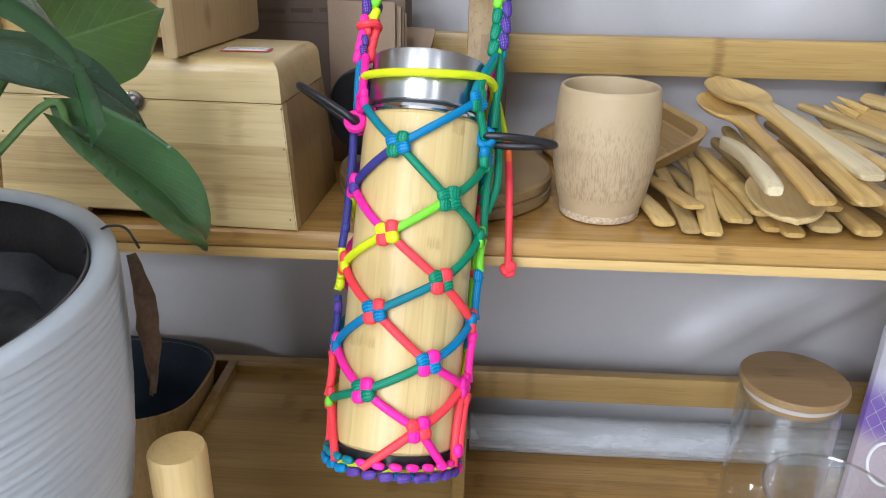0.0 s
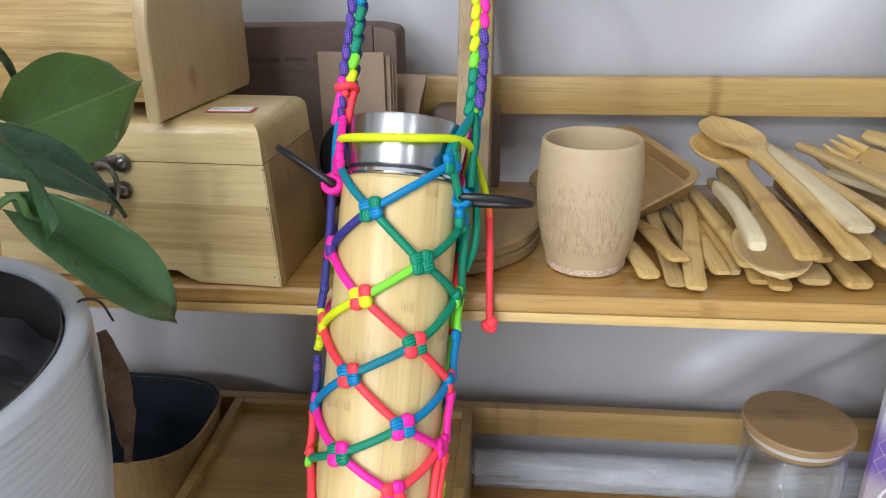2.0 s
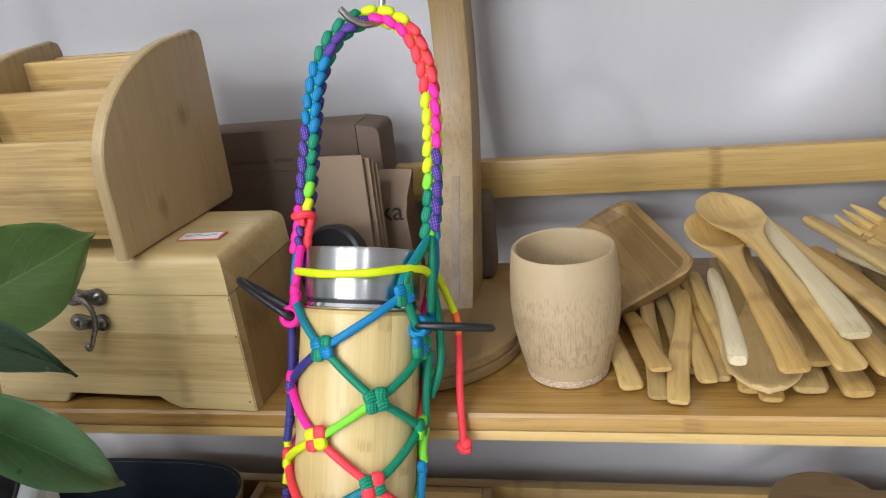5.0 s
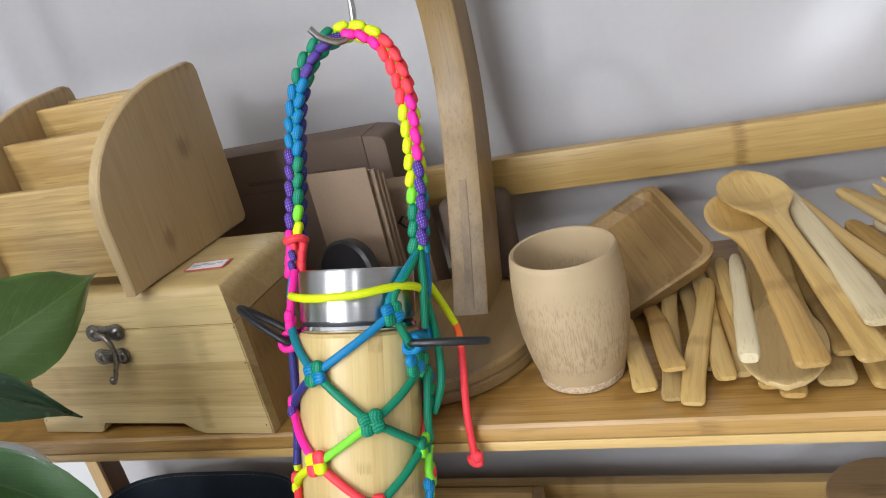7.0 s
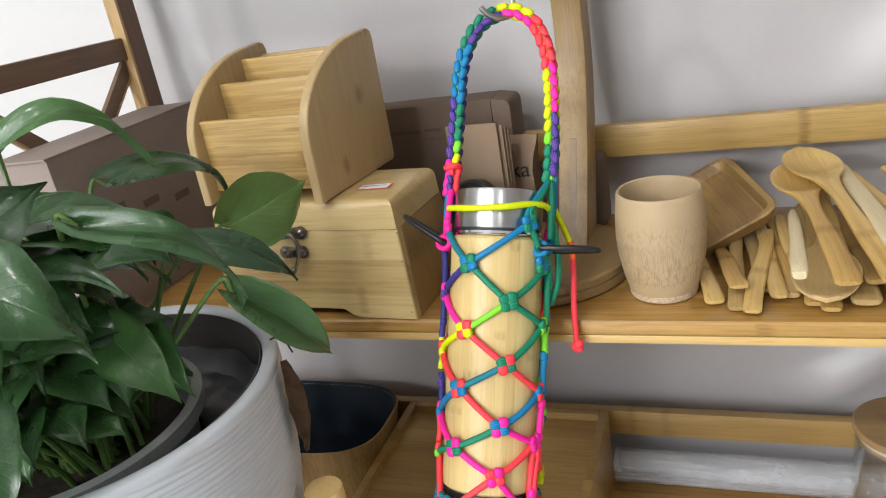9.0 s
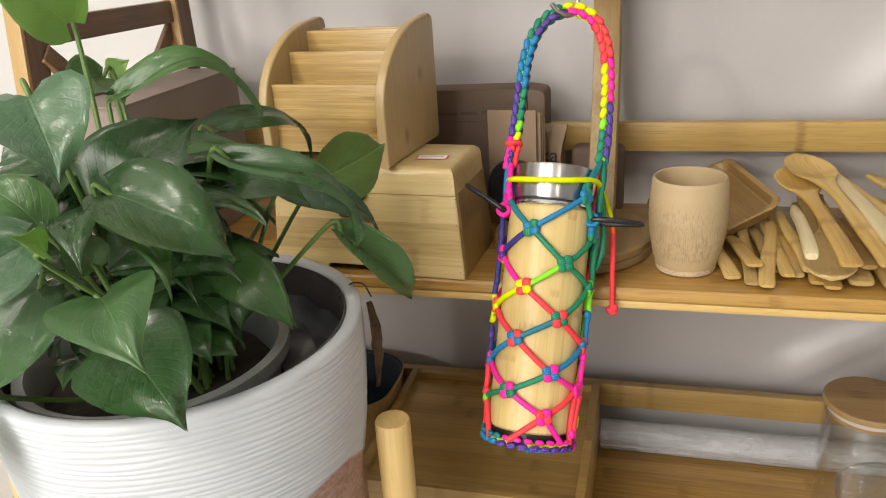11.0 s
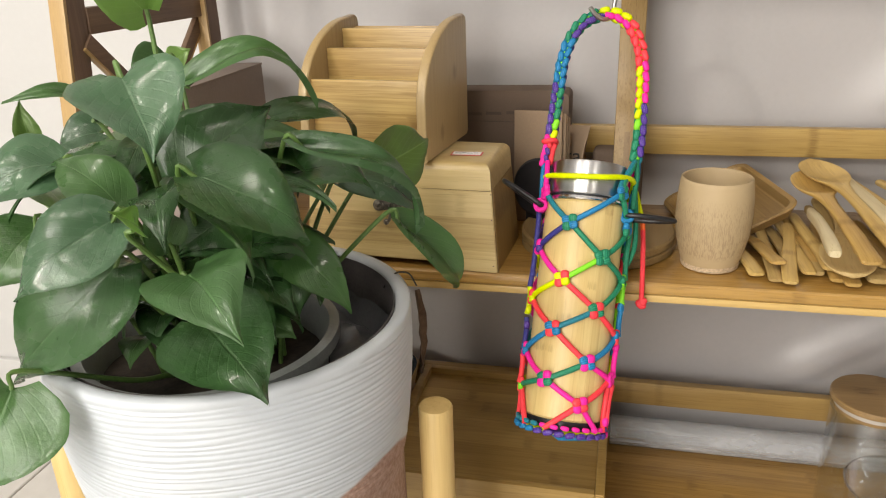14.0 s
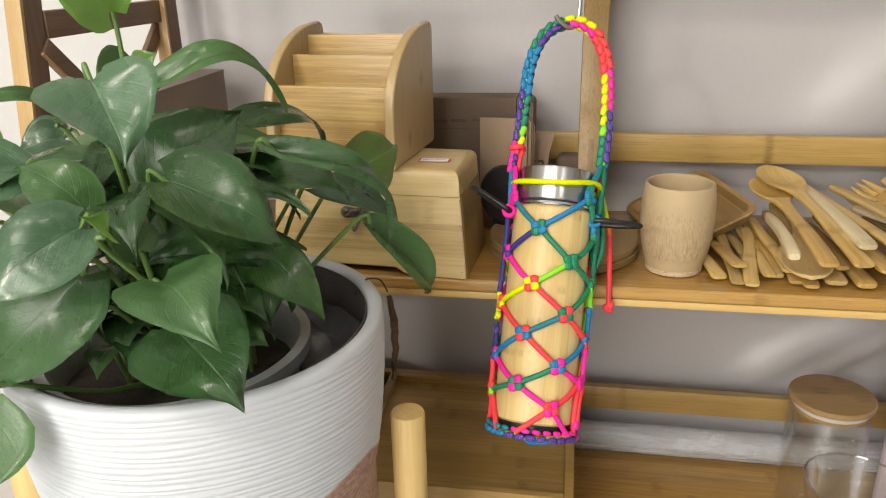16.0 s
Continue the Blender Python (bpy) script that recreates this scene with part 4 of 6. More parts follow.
# nodes of the net: column by column round the bottle, as (turn, height)
N = {
    "l1": (-66, 0.1985), "r1": (51, 0.2025), "n1": (-16, 0.1715), "l2": (-68, 0.149), "r2": (84, 0.1715), "n2": (29.5, 0.1445),
    "n3": (-18, 0.1225), "l3": (-75, 0.104), "r3": (82, 0.1265), "n4": (29.5, 0.099), "n5": (-22.5, 0.0795), "l4": (-77, 0.0575),
    "r4": (80, 0.0775), "n6": (25, 0.054), "n7": (-26, 0.036), "l5": (-80, 0.0255), "r5": (72, 0.0405), "n8": (22, 0.018),
}
for k, (one, two) in {"n1": ("blue", "green"), "n2": ("green", "green"), "n3": ("yellow", "coral"), "n4": ("green", "coral"), "n5": ("blue", "coral"),
                      "n6": ("blue", "pink"), "n7": ("green", "pink"), "n8": ("coral", "pink"), "l1": ("pink", "pink"), "r1": ("blue", "green"), "l2": ("purple", "pink"),
                      "l3": ("yellow", "coral"), "l4": ("blue", "pink"), "l5": ("lime", "coral"), "r2": ("green", "mint"), "r3": ("green", "lime"), "r4": ("blue", "coral"), "r5": ("pink", "pink")}.items():
    knot(*N[k], one, two, size=0.90 if k[0] != "n" else 0.96)
for a, b, colour in (("l1", "n1", "teal"), ("r1", "n1", "blue"), ("n1", "l2", "navy"), ("n1", "n2", "green"), ("r2", "n2", "green"), ("r1", "r2", "green"),
                     ("n2", "n3", "lime"), ("n2", "r3", "green"), ("l2", "n3", "pink"), ("n3", "l3", "yellow"), ("n3", "n4", "coral"), ("r3", "n4", "green"),
                     ("n4", "n5", "teal"), ("n4", "r4", "coral"), ("l3", "n5", "coral"), ("n5", "l4", "blue"), ("n5", "n6", "coral"), ("r4", "n6", "blue"),
                     ("n6", "n7", "green"), ("n6", "r5", "pink"), ("l4", "n7", "pink"), ("n7", "l5", "green"), ("n7", "n8", "pink"), ("r5", "n8", "coral")):
    strand(N[a], N[b], colour, sag=random.uniform(0.0, 0.0012))
for a, b, colour in ((N["n8"], (-20, -0.005), "coral"), (N["n8"], (51, -0.004), "pink"), (N["l5"], (-50, -0.006), "coral"), (N["r5"], (66, -0.005), "coral"), (N["l5"], (-96, -0.005), "coral")):
    strand(a, b, colour)
# the sides and the back of the net
back_cols = [(-122, 0.0), (-168, 1.0), (142, 0.0), (118, 1.0)]
BACK = {}
tints = ["purple", "yellow", "blue", "pink", "green", "coral", "teal", "lime"]
for i, (th, odd) in enumerate(back_cols):
    for j in range(4):
        h = (0.150 if odd else 0.172) - 0.046 * j - (0.001 if j == 3 else 0)
        BACK[i, j] = (th - 2.5 * j, h)
        knot(th - 2.5 * j, h, tints[(i + 2 * j) % 8], tints[(i + j + 3) % 8], size=0.9)
for j in range(4):
    edges = [(N[("l2", "l3", "l4", "l5")[j]], BACK[0, j]), (BACK[0, j], BACK[1, j]), (BACK[2, j], (BACK[1, j][0] + 360, BACK[1, j][1])), (BACK[3, j], BACK[2, j]), (N[("r2", "r3", "r4", "r5")[j]], BACK[3, j])]
    for i, (a, b) in enumerate(edges):
        strand(a, b, tints[(3 * j + i) % 8])
    if j < 3:
        down = [(BACK[0, j + 1], N[("l2", "l3", "l4")[j]]), (BACK[0, j + 1], BACK[1, j]), (BACK[2, j + 1], (BACK[1, j][0] + 360, BACK[1, j][1])), (BACK[2, j + 1], BACK[3, j]), (N[("r3", "r4", "r5")[j]], BACK[3, j])]
        for i, (a, b) in enumerate(down):
            strand(a, b, tints[(2 * j + i + 1) % 8])
# upright runs at both sides, with small wraps
strand((-80, 0.186), (-84, 0.113), "navy", R + 0.0048)
for h, c in ((0.164, "purple"), (0.125, "navy"), (0.092, "yellow"), (0.078, "purple")):
    shared("knot_loop", LOBE[c], carrier, Matrix.Translation(on(-84, h, R + 0.0048)) @ pose(0, 0, 0, 0, 0, -84) @ Matrix.Scale(0.9, 4))
strand((-84, 0.113), (-86, 0.088), "yellow", R + 0.0048)
strand((-86, 0.085), (-86, 0.055), "navy", R + 0.0046)
strand((-86, 0.052), (-84, 0.026), "coral", R + 0.0046)
strand((92, 0.170), (88, 0.128), "green", R + 0.005)
strand((88, 0.126), (86, 0.106), "lime", R + 0.0048)
strand((86, 0.104), (84, 0.078), "blue", R + 0.0048)
strand((84, 0.070), (78, 0.042), "pink", R + 0.0046)
strand((78, 0.036), (70, 0.004), "coral", R + 0.0046)
for th, h, c in ((86, 0.104, "blue"), (83, 0.0685, "pink"), (77, 0.033, "coral"), (69, 0.004, "pink")):
    shared("knot_loop", LOBE[c], carrier, Matrix.Translation(on(th, h, R + 0.0048)) @ pose(0, 0, 0, 0, 0, th) @ Matrix.Scale(1.0, 4))
# plaited ring under the bottle, with the loops that close it
ring_tints = ["purple", "pink", "purple", "pink", "blue", "purple", "coral", "teal"]
for i in range(26):
    th = -180 + 360 * i / 26
    lower = "purple" if -30 < th < 75 else ("blue" if -100 < th <= -30 else ring_tints[i % 8])
    upper = "pink" if -40 < th < 60 else ("teal" if -100 < th <= -40 else ring_tints[(i + 3) % 8])
    base = Matrix.Translation(on(th, -0.0068, R + 0.0032)) @ pose(0, 0, 0, 0, 0, th)
    shared("braid_loop", BEAD[lower], carrier, base @ pose(0, -0.0006, -0.0016, 0, 78, 0) @ Matrix.Scale(0.86, 4))
    shared("braid_loop", BEAD[upper], carrier, Matrix.Translation(on(th + 6.5, -0.0030, R + 0.0034)) @ pose(0, 0, 0, 0, 0, th + 6.5) @ pose(0, 0, 0, 0, 96, 0) @ Matrix.Scale(0.72, 4))
for k in range(3):
    a = radians(60 * k + 20)
    p = Vector((math.sin(a), math.cos(a), 0)) * R
    part("under_cord", tube([p + Vector((0, 0, -0.0098)), Vector((0, 0, -0.0104 - 0.004 * k)), -p + Vector((0, 0, -0.0098))], CORD_R, 10), CORDS[tints[k]], carrier)

# braided handle: a loop of paired beads over a yellow core
HANDLE = [(-0.0385, 0.246), (-0.0375, 0.268), (-0.0365, 0.295), (-0.0355, 0.321), (-0.0300, 0.345), (-0.018, 0.3620), (0.002, 0.3692), (0.020, 0.3610), (0.0322, 0.340), (0.0375, 0.312), (0.0392, 0.285), (0.0402, 0.260), (0.0395, 0.237)]
core_line = catmull([(a, 0.0, h) for a, h in HANDLE], 12)
part("core_cord", tube(core_line, 0.0030, 12), CORDS["lime"], carrier)
lengths = [0.0]
for p, q in zip(core_line, core_line[1:]):
    lengths.append(lengths[-1] + (q - p).length)
total = lengths[-1]


def along(d):
    i = min(max(next((k for k, s in enumerate(lengths) if s > d), len(lengths) - 1), 1), len(lengths) - 1)
    t = (d - lengths[i - 1]) / max(1e-9, lengths[i] - lengths[i - 1])
    return core_line[i - 1].lerp(core_line[i], t), (core_line[i] - core_line[i - 1]).normalized()


def bead_colours(f):
    """Colours of the four columns (outer front, inner front, inner back, outer back) at a share f of the handle, from its left foot over the hook to its right foot."""
    for end, tints4 in ((0.03, ("pink", "yellow", "navy", "purple")), (0.06, ("purple", "lime", "navy", "green")), (0.19, ("purple", "green", "navy", "teal")), (0.33, ("blue", "blue", "navy", "teal")),
                        (0.47, ("green", "purple", "green", "teal")), (0.57, ("yellow", "pink", "yellow", "pink")), (0.70, ("coral", "coral", "coral", "coral")),
                        (0.725, ("pink", "yellow", "coral", "orange")), (0.83, ("pink", "yellow", "pink", "yellow")), (0.87, ("purple", "yellow", "green", "lime")), (0.90, ("purple", "lime", "green", "teal")), (2, ("purple", "green", "green", "teal"))):
        if f < end:
            return tints4


PITCH = 0.0094
count = int(total / PITCH)
for i in range(count):
    for col, (so, sf) in enumerate(((1, 1), (-1, 1), (-1, -1), (1, -1))):
        d = (i + 0.25 + (0.5 if col % 2 else 0.0)) * total / count
        p, way = along(min(d, total - 1e-4))
        outward = Vector((-way.z, 0, way.x))
        m = Matrix((outward, Vector((0, 1, 0)), way)).transposed().to_4x4()
        c = bead_colours(d / total)[col]
        size = random.uniform(0.95, 1.04)
        shared("braid_loop", BEAD[c], carrier, Matrix.Translation(p + outward * so * 0.0027 + Vector((0, -sf * 0.0026, 0))) @ m @ pose(0, 0, 0, random.uniform(-6, 6), 13 * so + random.uniform(-5, 5), 0) @ Matrix.Scale(size, 4))

# wrapped foot of the handle, left: coral collar with purple and pink wraps
wrap_at = [(-0.0385, 0.0, 0.243), (-0.0395, 0.0, 0.2365), (-0.0400, 0.0, 0.230)]
for k, p in enumerate(wrap_at):
    shared("braid_loop", BEAD["coral"], carrier, Matrix.Translation(p) @ pose(0.0036, 0.001, 0, 0, 8, 0) @ Matrix.Scale(1.0, 4))
    shared("braid_loop", BEAD["purple" if k else "coral"], carrier, Matrix.Translation(p) @ pose(-0.0002, -0.0032, 0.001, 0, -20, 0) @ Matrix.Scale(0.72, 4))
    shared("braid_loop", BEAD["pink"], carrier, Matrix.Translation(p) @ pose(-0.0034, -0.001, -0.002, 0, 12, 0) @ Matrix.Scale(0.9, 4))
part("collar_loop", tube([Vector((-0.0385, 0, 0.247)) + Vector((0.0056 * math.cos(a), -0.0052 * math.sin(a), 0.0008 * math.sin(2 * a))) for a in [2 * math.pi * i / 20 for i in range(20)]], 0.0025, 10, True), CORDS["coral"], carrier)
# cords from both feet of the handle down to the net
for pts, c in (([(-0.0385, -0.003, 0.228), (-0.0372, -0.010, 0.216), on(-68, 0.203, R + 0.004)], "pink"),
               ([(-0.0415, 0.001, 0.229), (-0.0412, -0.004, 0.215), on(-80, 0.196, R + 0.005), on(-80, 0.186, R + 0.005)], "blue"),
               ([(-0.0405, 0.004, 0.228), (-0.0385, 0.014, 0.214), on(-125, 0.19, R + 0.004), on(*BACK[0, 0], R + 0.004)], "purple"),
               ([(0.0388, -0.002, 0.236), (0.0365, -0.011, 0.226), (0.0312, -0.0215, 0.213), on(*N["r1"], R + 0.004)], "green"),
               ([(0.0385, -0.004, 0.234), (0.0335, -0.0155, 0.222), (0.029, -0.023, 0.211), on(48, 0.204, R + 0.0035)], "teal"),
               ([(0.0400, -0.001, 0.236), (0.0418, -0.003, 0.222), on(88, 0.205, R + 0.006), on(88, 0.192, R + 0.006)], "green"),
               ([(0.0415, 0.003, 0.238), (0.0425, 0.004, 0.220), on(100, 0.200, R + 0.005), on(96, 0.184, R + 0.006)], "blue"),
               ([(0.0400, 0.005, 0.236), (0.0375, 0.018, 0.214), on(125, 0.19, R + 0.004), on(*BACK[2, 0], R + 0.004)], "pink")):
    part("cord", tube(catmull(pts, 8), CORD_R, 12), CORDS[c], carrier)
part("cross_cord", tube(catmull([on(-84, 0.2135, R + 0.004), on(-60, 0.2132, R + 0.0022), on(-20, 0.2122, R + 0.0012), on(20, 0.2135, R + 0.0012), on(52, 0.2165, R + 0.002), on(76, 0.2165, R + 0.004), on(98, 0.2120, R + 0.0045), on(112, 0.2010, R + 0.005)], 8), 0.0024, 12), CORDS["yellow"], carrier)
# wrapped ears that hold the rings
for x, z, turns in ((0.0365, 0.1842, ((-0.0125, "blue"), (-0.0085, "blue"), (-0.0045, "teal"), (-0.0005, "blue"), (0.0035, "teal"))), (-0.0395, 0.1868, ((-0.0125, "pink"), (-0.0085, "pink"), (-0.0045, "purple"), (-0.0005, "pink")))):
    # turns of cord round the straight bar of each ring
    for y, c in turns:
        lean = random.uniform(-0.0010, 0.0010)
        part("wrap", tube([Vector((x + 0.0047 * math.cos(a), y + 0.0012 * math.sin(a) + lean, z + 0.0047 * math.sin(a))) for a in [2 * math.pi * i / 18 for i in range(18)]], 0.0021, 10, True), CORDS[c], carrier)
knot(72, 0.1735, "blue", "green", R + 0.0048, 0.95)
for k, (th, h, c) in enumerate(((96, 0.1625, "blue"), (98, 0.156, "mint"), (97, 0.149, "green"))):
    shared("knot_loop", LOBE[c], carrier, Matrix.Translation(on(th, h, R + 0.005)) @ pose(0, 0, 0, 20, 30 * k, th))
part("cord", tube(catmull([on(92, 0.21, R + 0.006), on(100, 0.185, R + 0.0105), on(100, 0.16, R + 0.012), on(98, 0.142, R + 0.007)], 8), CORD_R, 12), CORDS["green"], carrier)


def d_ring(m, name="strap_ring"):
    """A flat black D-shaped ring, rounded at its far end."""
    pts = catmull([(0.0, -0.010, 0), (0.012, -0.0108, 0), (0.028, -0.0075, 0), (0.0405, 0.0, 0), (0.028, 0.0075, 0), (0.012, 0.0108, 0), (0.0, 0.010, 0), (-0.003, 0.0, 0), (0.0, -0.010, 0)], 6)[:-1]
    bm = tube(pts, 0.0030, 12, True)
    for v in bm.verts:
        v.co.z *= 0.8
    return part(name, bm, black_plastic, carrier, "black plastic strap ring", m, 60)


d_ring(Matrix.Translation((0.0370, -0.004, 0.1842)) @ pose(0, 0, 0, -4, -1, 0))
d_ring(Matrix.Translation((-0.0400, -0.004, 0.1868)) @ pose(0, 0, 0, 1, -29, 180))
# loose tail, hanging free, with a knot at its end
down = BOTTLE.to_3x3().inverted() @ Vector((0, 0, -1))
inv = BOTTLE.inverted()
tail_world = [(0.0300, 0.062, 1.0440), (0.0350, 0.0635, 1.0300), (0.0394, 0.0665, 1.0130), (0.0425, 0.0650, 1.0020), (0.0440, 0.0540, 0.9850), (0.0447, 0.0390, 0.9620), (0.0452, 0.0330, 0.9365)]
tail = [inv @ Vector(p) for p in tail_world]
first, second = catmull(tail, 8)[:21], catmull(tail, 8)[20:]
part("tail_cord", tube(first, 0.0023, 12), CORDS["yellow"], carrier)
mid = second[:9]
part("tail_cord", tube(mid, 0.0023, 12), CORDS["orange"], carrier)
part("tail_cord", tube(second[8:], 0.0023, 12), CORDS["coral"], carrier)
end = tail[-1]
for dx, dz, tilt in ((0.0012, 0.001, 35), (-0.0012, -0.0014, -30), (0.0008, -0.0028, 80)):
    shared("knot_loop", LOBE["coral"], carrier, Matrix.Translation(end + down * (0.003 - dz) + Vector((dx, 0, 0))) @ pose(0, 0, 0, 0, tilt, 0) @ Matrix.Scale(0.95, 4))


# ---- cup ----
cup = thing("bamboo_cup", pose(0.1085, 0.0945, SHELF + 0.0005), "pale raw bamboo cup, slightly barrel-shaped, empty", "cup")
part("wall", lathe([(0, 0.0), (0.0246, 0.0), (0.0262, 0.0012), (0.0271, 0.006), (0.0306, 0.018), (0.0339, 0.036), (0.0350, 0.052), (0.0343, 0.070), (0.0328, 0.0845), (0.0322, 0.0872), (0.0312, 0.0882), (0.0298, 0.0876), (0.0290, 0.085), (0.0298, 0.060), (0.0275, 0.020), (0.022, 0.008), (0, 0.007)], 80), cup_wood, cup)
part("foot_ring", lathe([(0.0248, 0.0002), (0.0264, 0.0008), (0.0270, 0.0030), (0.0273, 0.0058), (0.0269, 0.0060)], 80, lambda r, z, a: (r + 0.0002 * math.sin(23 * a) * math.sin(9 * a + 1), z)), cup_foot, cup, "worn pale foot edge")

# ---- square dish leaning behind the cup ----
EDGE, FALL = Vector((0.0421, -0.1308, -0.0090)).normalized(), Vector((-0.871, -0.2515, -0.4215)).normalized()
RISE = FALL.cross(EDGE).normalized()
FALL = EDGE.cross(RISE)
DISH = Matrix.Translation(Vector((0.1794, 0.2274, 0.9993)) + FALL * 0.0525 - RISE * 0.0110) @ Matrix((EDGE, -FALL, RISE)).transposed().to_4x4()
dish = thing("wooden_dish", DISH, "dark square wooden dish leaning on the spoons behind the cup", "dish")


def square_dish(w, d, rim, depth):
    bm = bmesh.new()

    def ring(half_x, half_y, r, z):
        out = []
        for cx, cy, a0 in ((1, 1, 0), (-1, 1, 90), (-1, -1, 180), (1, -1, 270)):
            for k in range(6):
                a = radians(a0 + 90 * k / 5)
                out.append(bm.verts.new((cx * (half_x - r) + r * math.cos(a), cy * (half_y - r) + r * math.sin(a), z)))
        return out

    rings = [ring(w * 0.86, d * 0.86, 0.012, -0.004), ring(w, d, 0.016, depth), ring(w - 0.001, d - 0.001, 0.016, depth + 0.002), ring(w - rim, d - rim, 0.012, depth + 0.0015), ring(w - rim - 0.004, d - rim - 0.004, 0.010, 0.002), ring(w * 0.5, d * 0.5, 0.01, 0.0)]
    for p, q in zip(rings, rings[1:]):
        n = len(p)
        for i in range(n):
            bm.faces.new((p[i], p[(i + 1) % n], q[(i + 1) % n], q[i]))
    bm.faces.new(rings[0][::-1]), bm.faces.new(rings[-1])
    return bm


part("tray", square_dish(0.0685, 0.0525, 0.006, 0.0090), bamboo("dish_wood", (0.38, 0.24, 0.115), (0.25, 0.148, 0.065), "x", 0.02, 0.45, 0.4, 1.0, 0.1), dish)


# ---- spoons and forks ----
def cutlery(tail, head, blade, material, kind="spoon", width=0.011, twist=0.0, bend=0.006, thick=0.0052, label=""):
    """One piece from the end of its handle to its far end. blade: half width of the bowl, or 0 for a plain handle."""
    tail, head = Vector(tail), Vector(head)
    length = (head - tail).length
    way = (head - tail).normalized()
    side = way.cross(Vector((0, 0, 1))).normalized()
    up = side.cross(way)
    m = Matrix.Translation(tail) @ Matrix((way, side, up)).transposed().to_4x4() @ pose(0, 0, 0, twist, 0, 0)
    names = {"spoon": "wooden_spoon", "fork": "wooden_fork", "stick": "wooden_spoon"}
    ob = thing(names[kind], m, label or "carved bamboo spoon lying in a loose pile on the shelf", "fork" if kind == "fork" else "spoon", "pile of wooden cutlery")
    seed = random.random()
    sway = 0.0009 * math.sin(37 * seed)
    bend = bend if blade else bend * 0.4
    bowl_len = blade * 2.75 if blade else 0.0
    s0 = max(0.0, length - bowl_len)
    n, cross = 36, (-1.0, -0.96, -0.84, -0.6, -0.3, 0.0, 0.3, 0.6, 0.84, 0.96, 1.0)
    k = len(cross) - 1

    def half(s):
        handle = 0.92 * (width / 2) * ((1.38 - 0.68 * min(1.0, s / max(s0, 1e-6)) ** 0.8 if blade else 1.22 - 0.34 * min(1.0, s / max(s0, 1e-6))) + 0.05 * math.sin(s * 90 + seed * 6))
        tip = 0.74 + 0.26 * math.sqrt(max(0.0, 1 - (1 - min(1.0, s / 0.0050)) ** 2))
        if not blade or s < s0:
            if not blade:
                tip = min(tip, 0.7 + (length - s) / 0.02, 1.0)
            grow = 0.0
            if blade and s > s0 - 0.034:
                grow = (0.526 * blade - handle) * ((s - s0 + 0.034) / 0.034) ** 2
            return handle * tip + grow
        t = (s - s0) / bowl_len
        return max(handle * (1 - t) * 1.2, blade * math.sqrt(max(0.0, 1 - (2 * t - 0.92) ** 2 / 1.17)))

    def sink(s, v):
        if not blade or s < s0:
            return 0.0
        t = (s - s0) / bowl_len
        return (0.30 if kind == "spoon" else 0.12) * blade * max(0.0, 1 - v * v) * math.sin(math.pi * min(1.0, t * 1.05)) ** 0.8

    top, low, places = [], [], []
    for i in range(n + 1):
        s = 0.0013 * i if i < 6 else 0.0065 + (length - 0.0065) * ((1 - (1 - (i - 5) / (n - 5)) ** 1.15) if blade else (i - 5) / (n - 5))
        w = max(0.0006, half(s))
        arch = bend * math.sin(math.pi * s / length)
        lean = sway * math.sin(2.2 * math.pi * s / length)
        th = thick * (0.72 if blade and s > s0 else 1.0) * (0.60 + 0.40 * math.sin(math.pi * min(1.0, s / 0.010) / 2))
        row_t, row_l = [], []
        for v in cross:
            edge = 0.14 + 0.36 * math.sqrt(max(0.0, 1 - abs(v) ** 4))
            row_t.append((s, v * w + lean, arch + th * edge - sink(s, v)))
            row_l.append((s, v * w * 0.98 + lean, arch - th * edge * 0.9 - sink(s, v) * 1.05))
        top.append(row_t), low.append(row_l), places.append(s)
    def shell(i0, i1, name):
        """The closed body between two cross rows."""
        bm = bmesh.new()
        up_rows = [[bm.verts.new(p) for p in row] for row in top[i0:i1 + 1]]
        low_rows = [[bm.verts.new(p) for p in row] for row in low[i0:i1 + 1]]
        for i in range(i1 - i0):
            t0, t1, l0, l1 = up_rows[i], up_rows[i + 1], low_rows[i], low_rows[i + 1]
            for j in range(k):
                bm.faces.new((t0[j], t1[j], t1[j + 1], t0[j + 1]))
                bm.faces.new((l0[j], l0[j + 1], l1[j + 1], l1[j]))
            bm.faces.new((t0[0], l0[0], l1[0], t1[0]))
            bm.faces.new((t0[k], t1[k], l1[k], l0[k]))
        for t0, l0 in ((up_rows[0], low_rows[0]), (up_rows[-1], low_rows[-1])):
            for j in range(k):
                bm.faces.new((t0[j], t0[j + 1], l0[j + 1], l0[j]))
        bmesh.ops.recalc_face_normals(bm, faces=bm.faces)
        return part(name, bm, material, ob, "", None, 38)

    if blade:
        cut = max(2, min(n - 4, next(i for i in range(n + 1) if places[i] >= s0) - 2))
        shell(0, cut, "handle")
        shell(cut, n, "bowl" if kind == "spoon" else "fork_head")
    else:
        shell(0, n, "handle")
    if kind == "fork":
        for v in (-0.7, 0.0, 0.7):
            tine = tube([(length - 0.012, v * blade * 0.85, 0.001), (length + 0.004, v * blade * 0.8, 0.002), (length + 0.016, v * blade * 0.7, 0.004)], [0.0036, 0.0031, 0.0010], 8)
            part("tine", tine, material, ob)
    return ob


AMBER, HONEY, PALE, DULL, BEIGE = spoon_woods
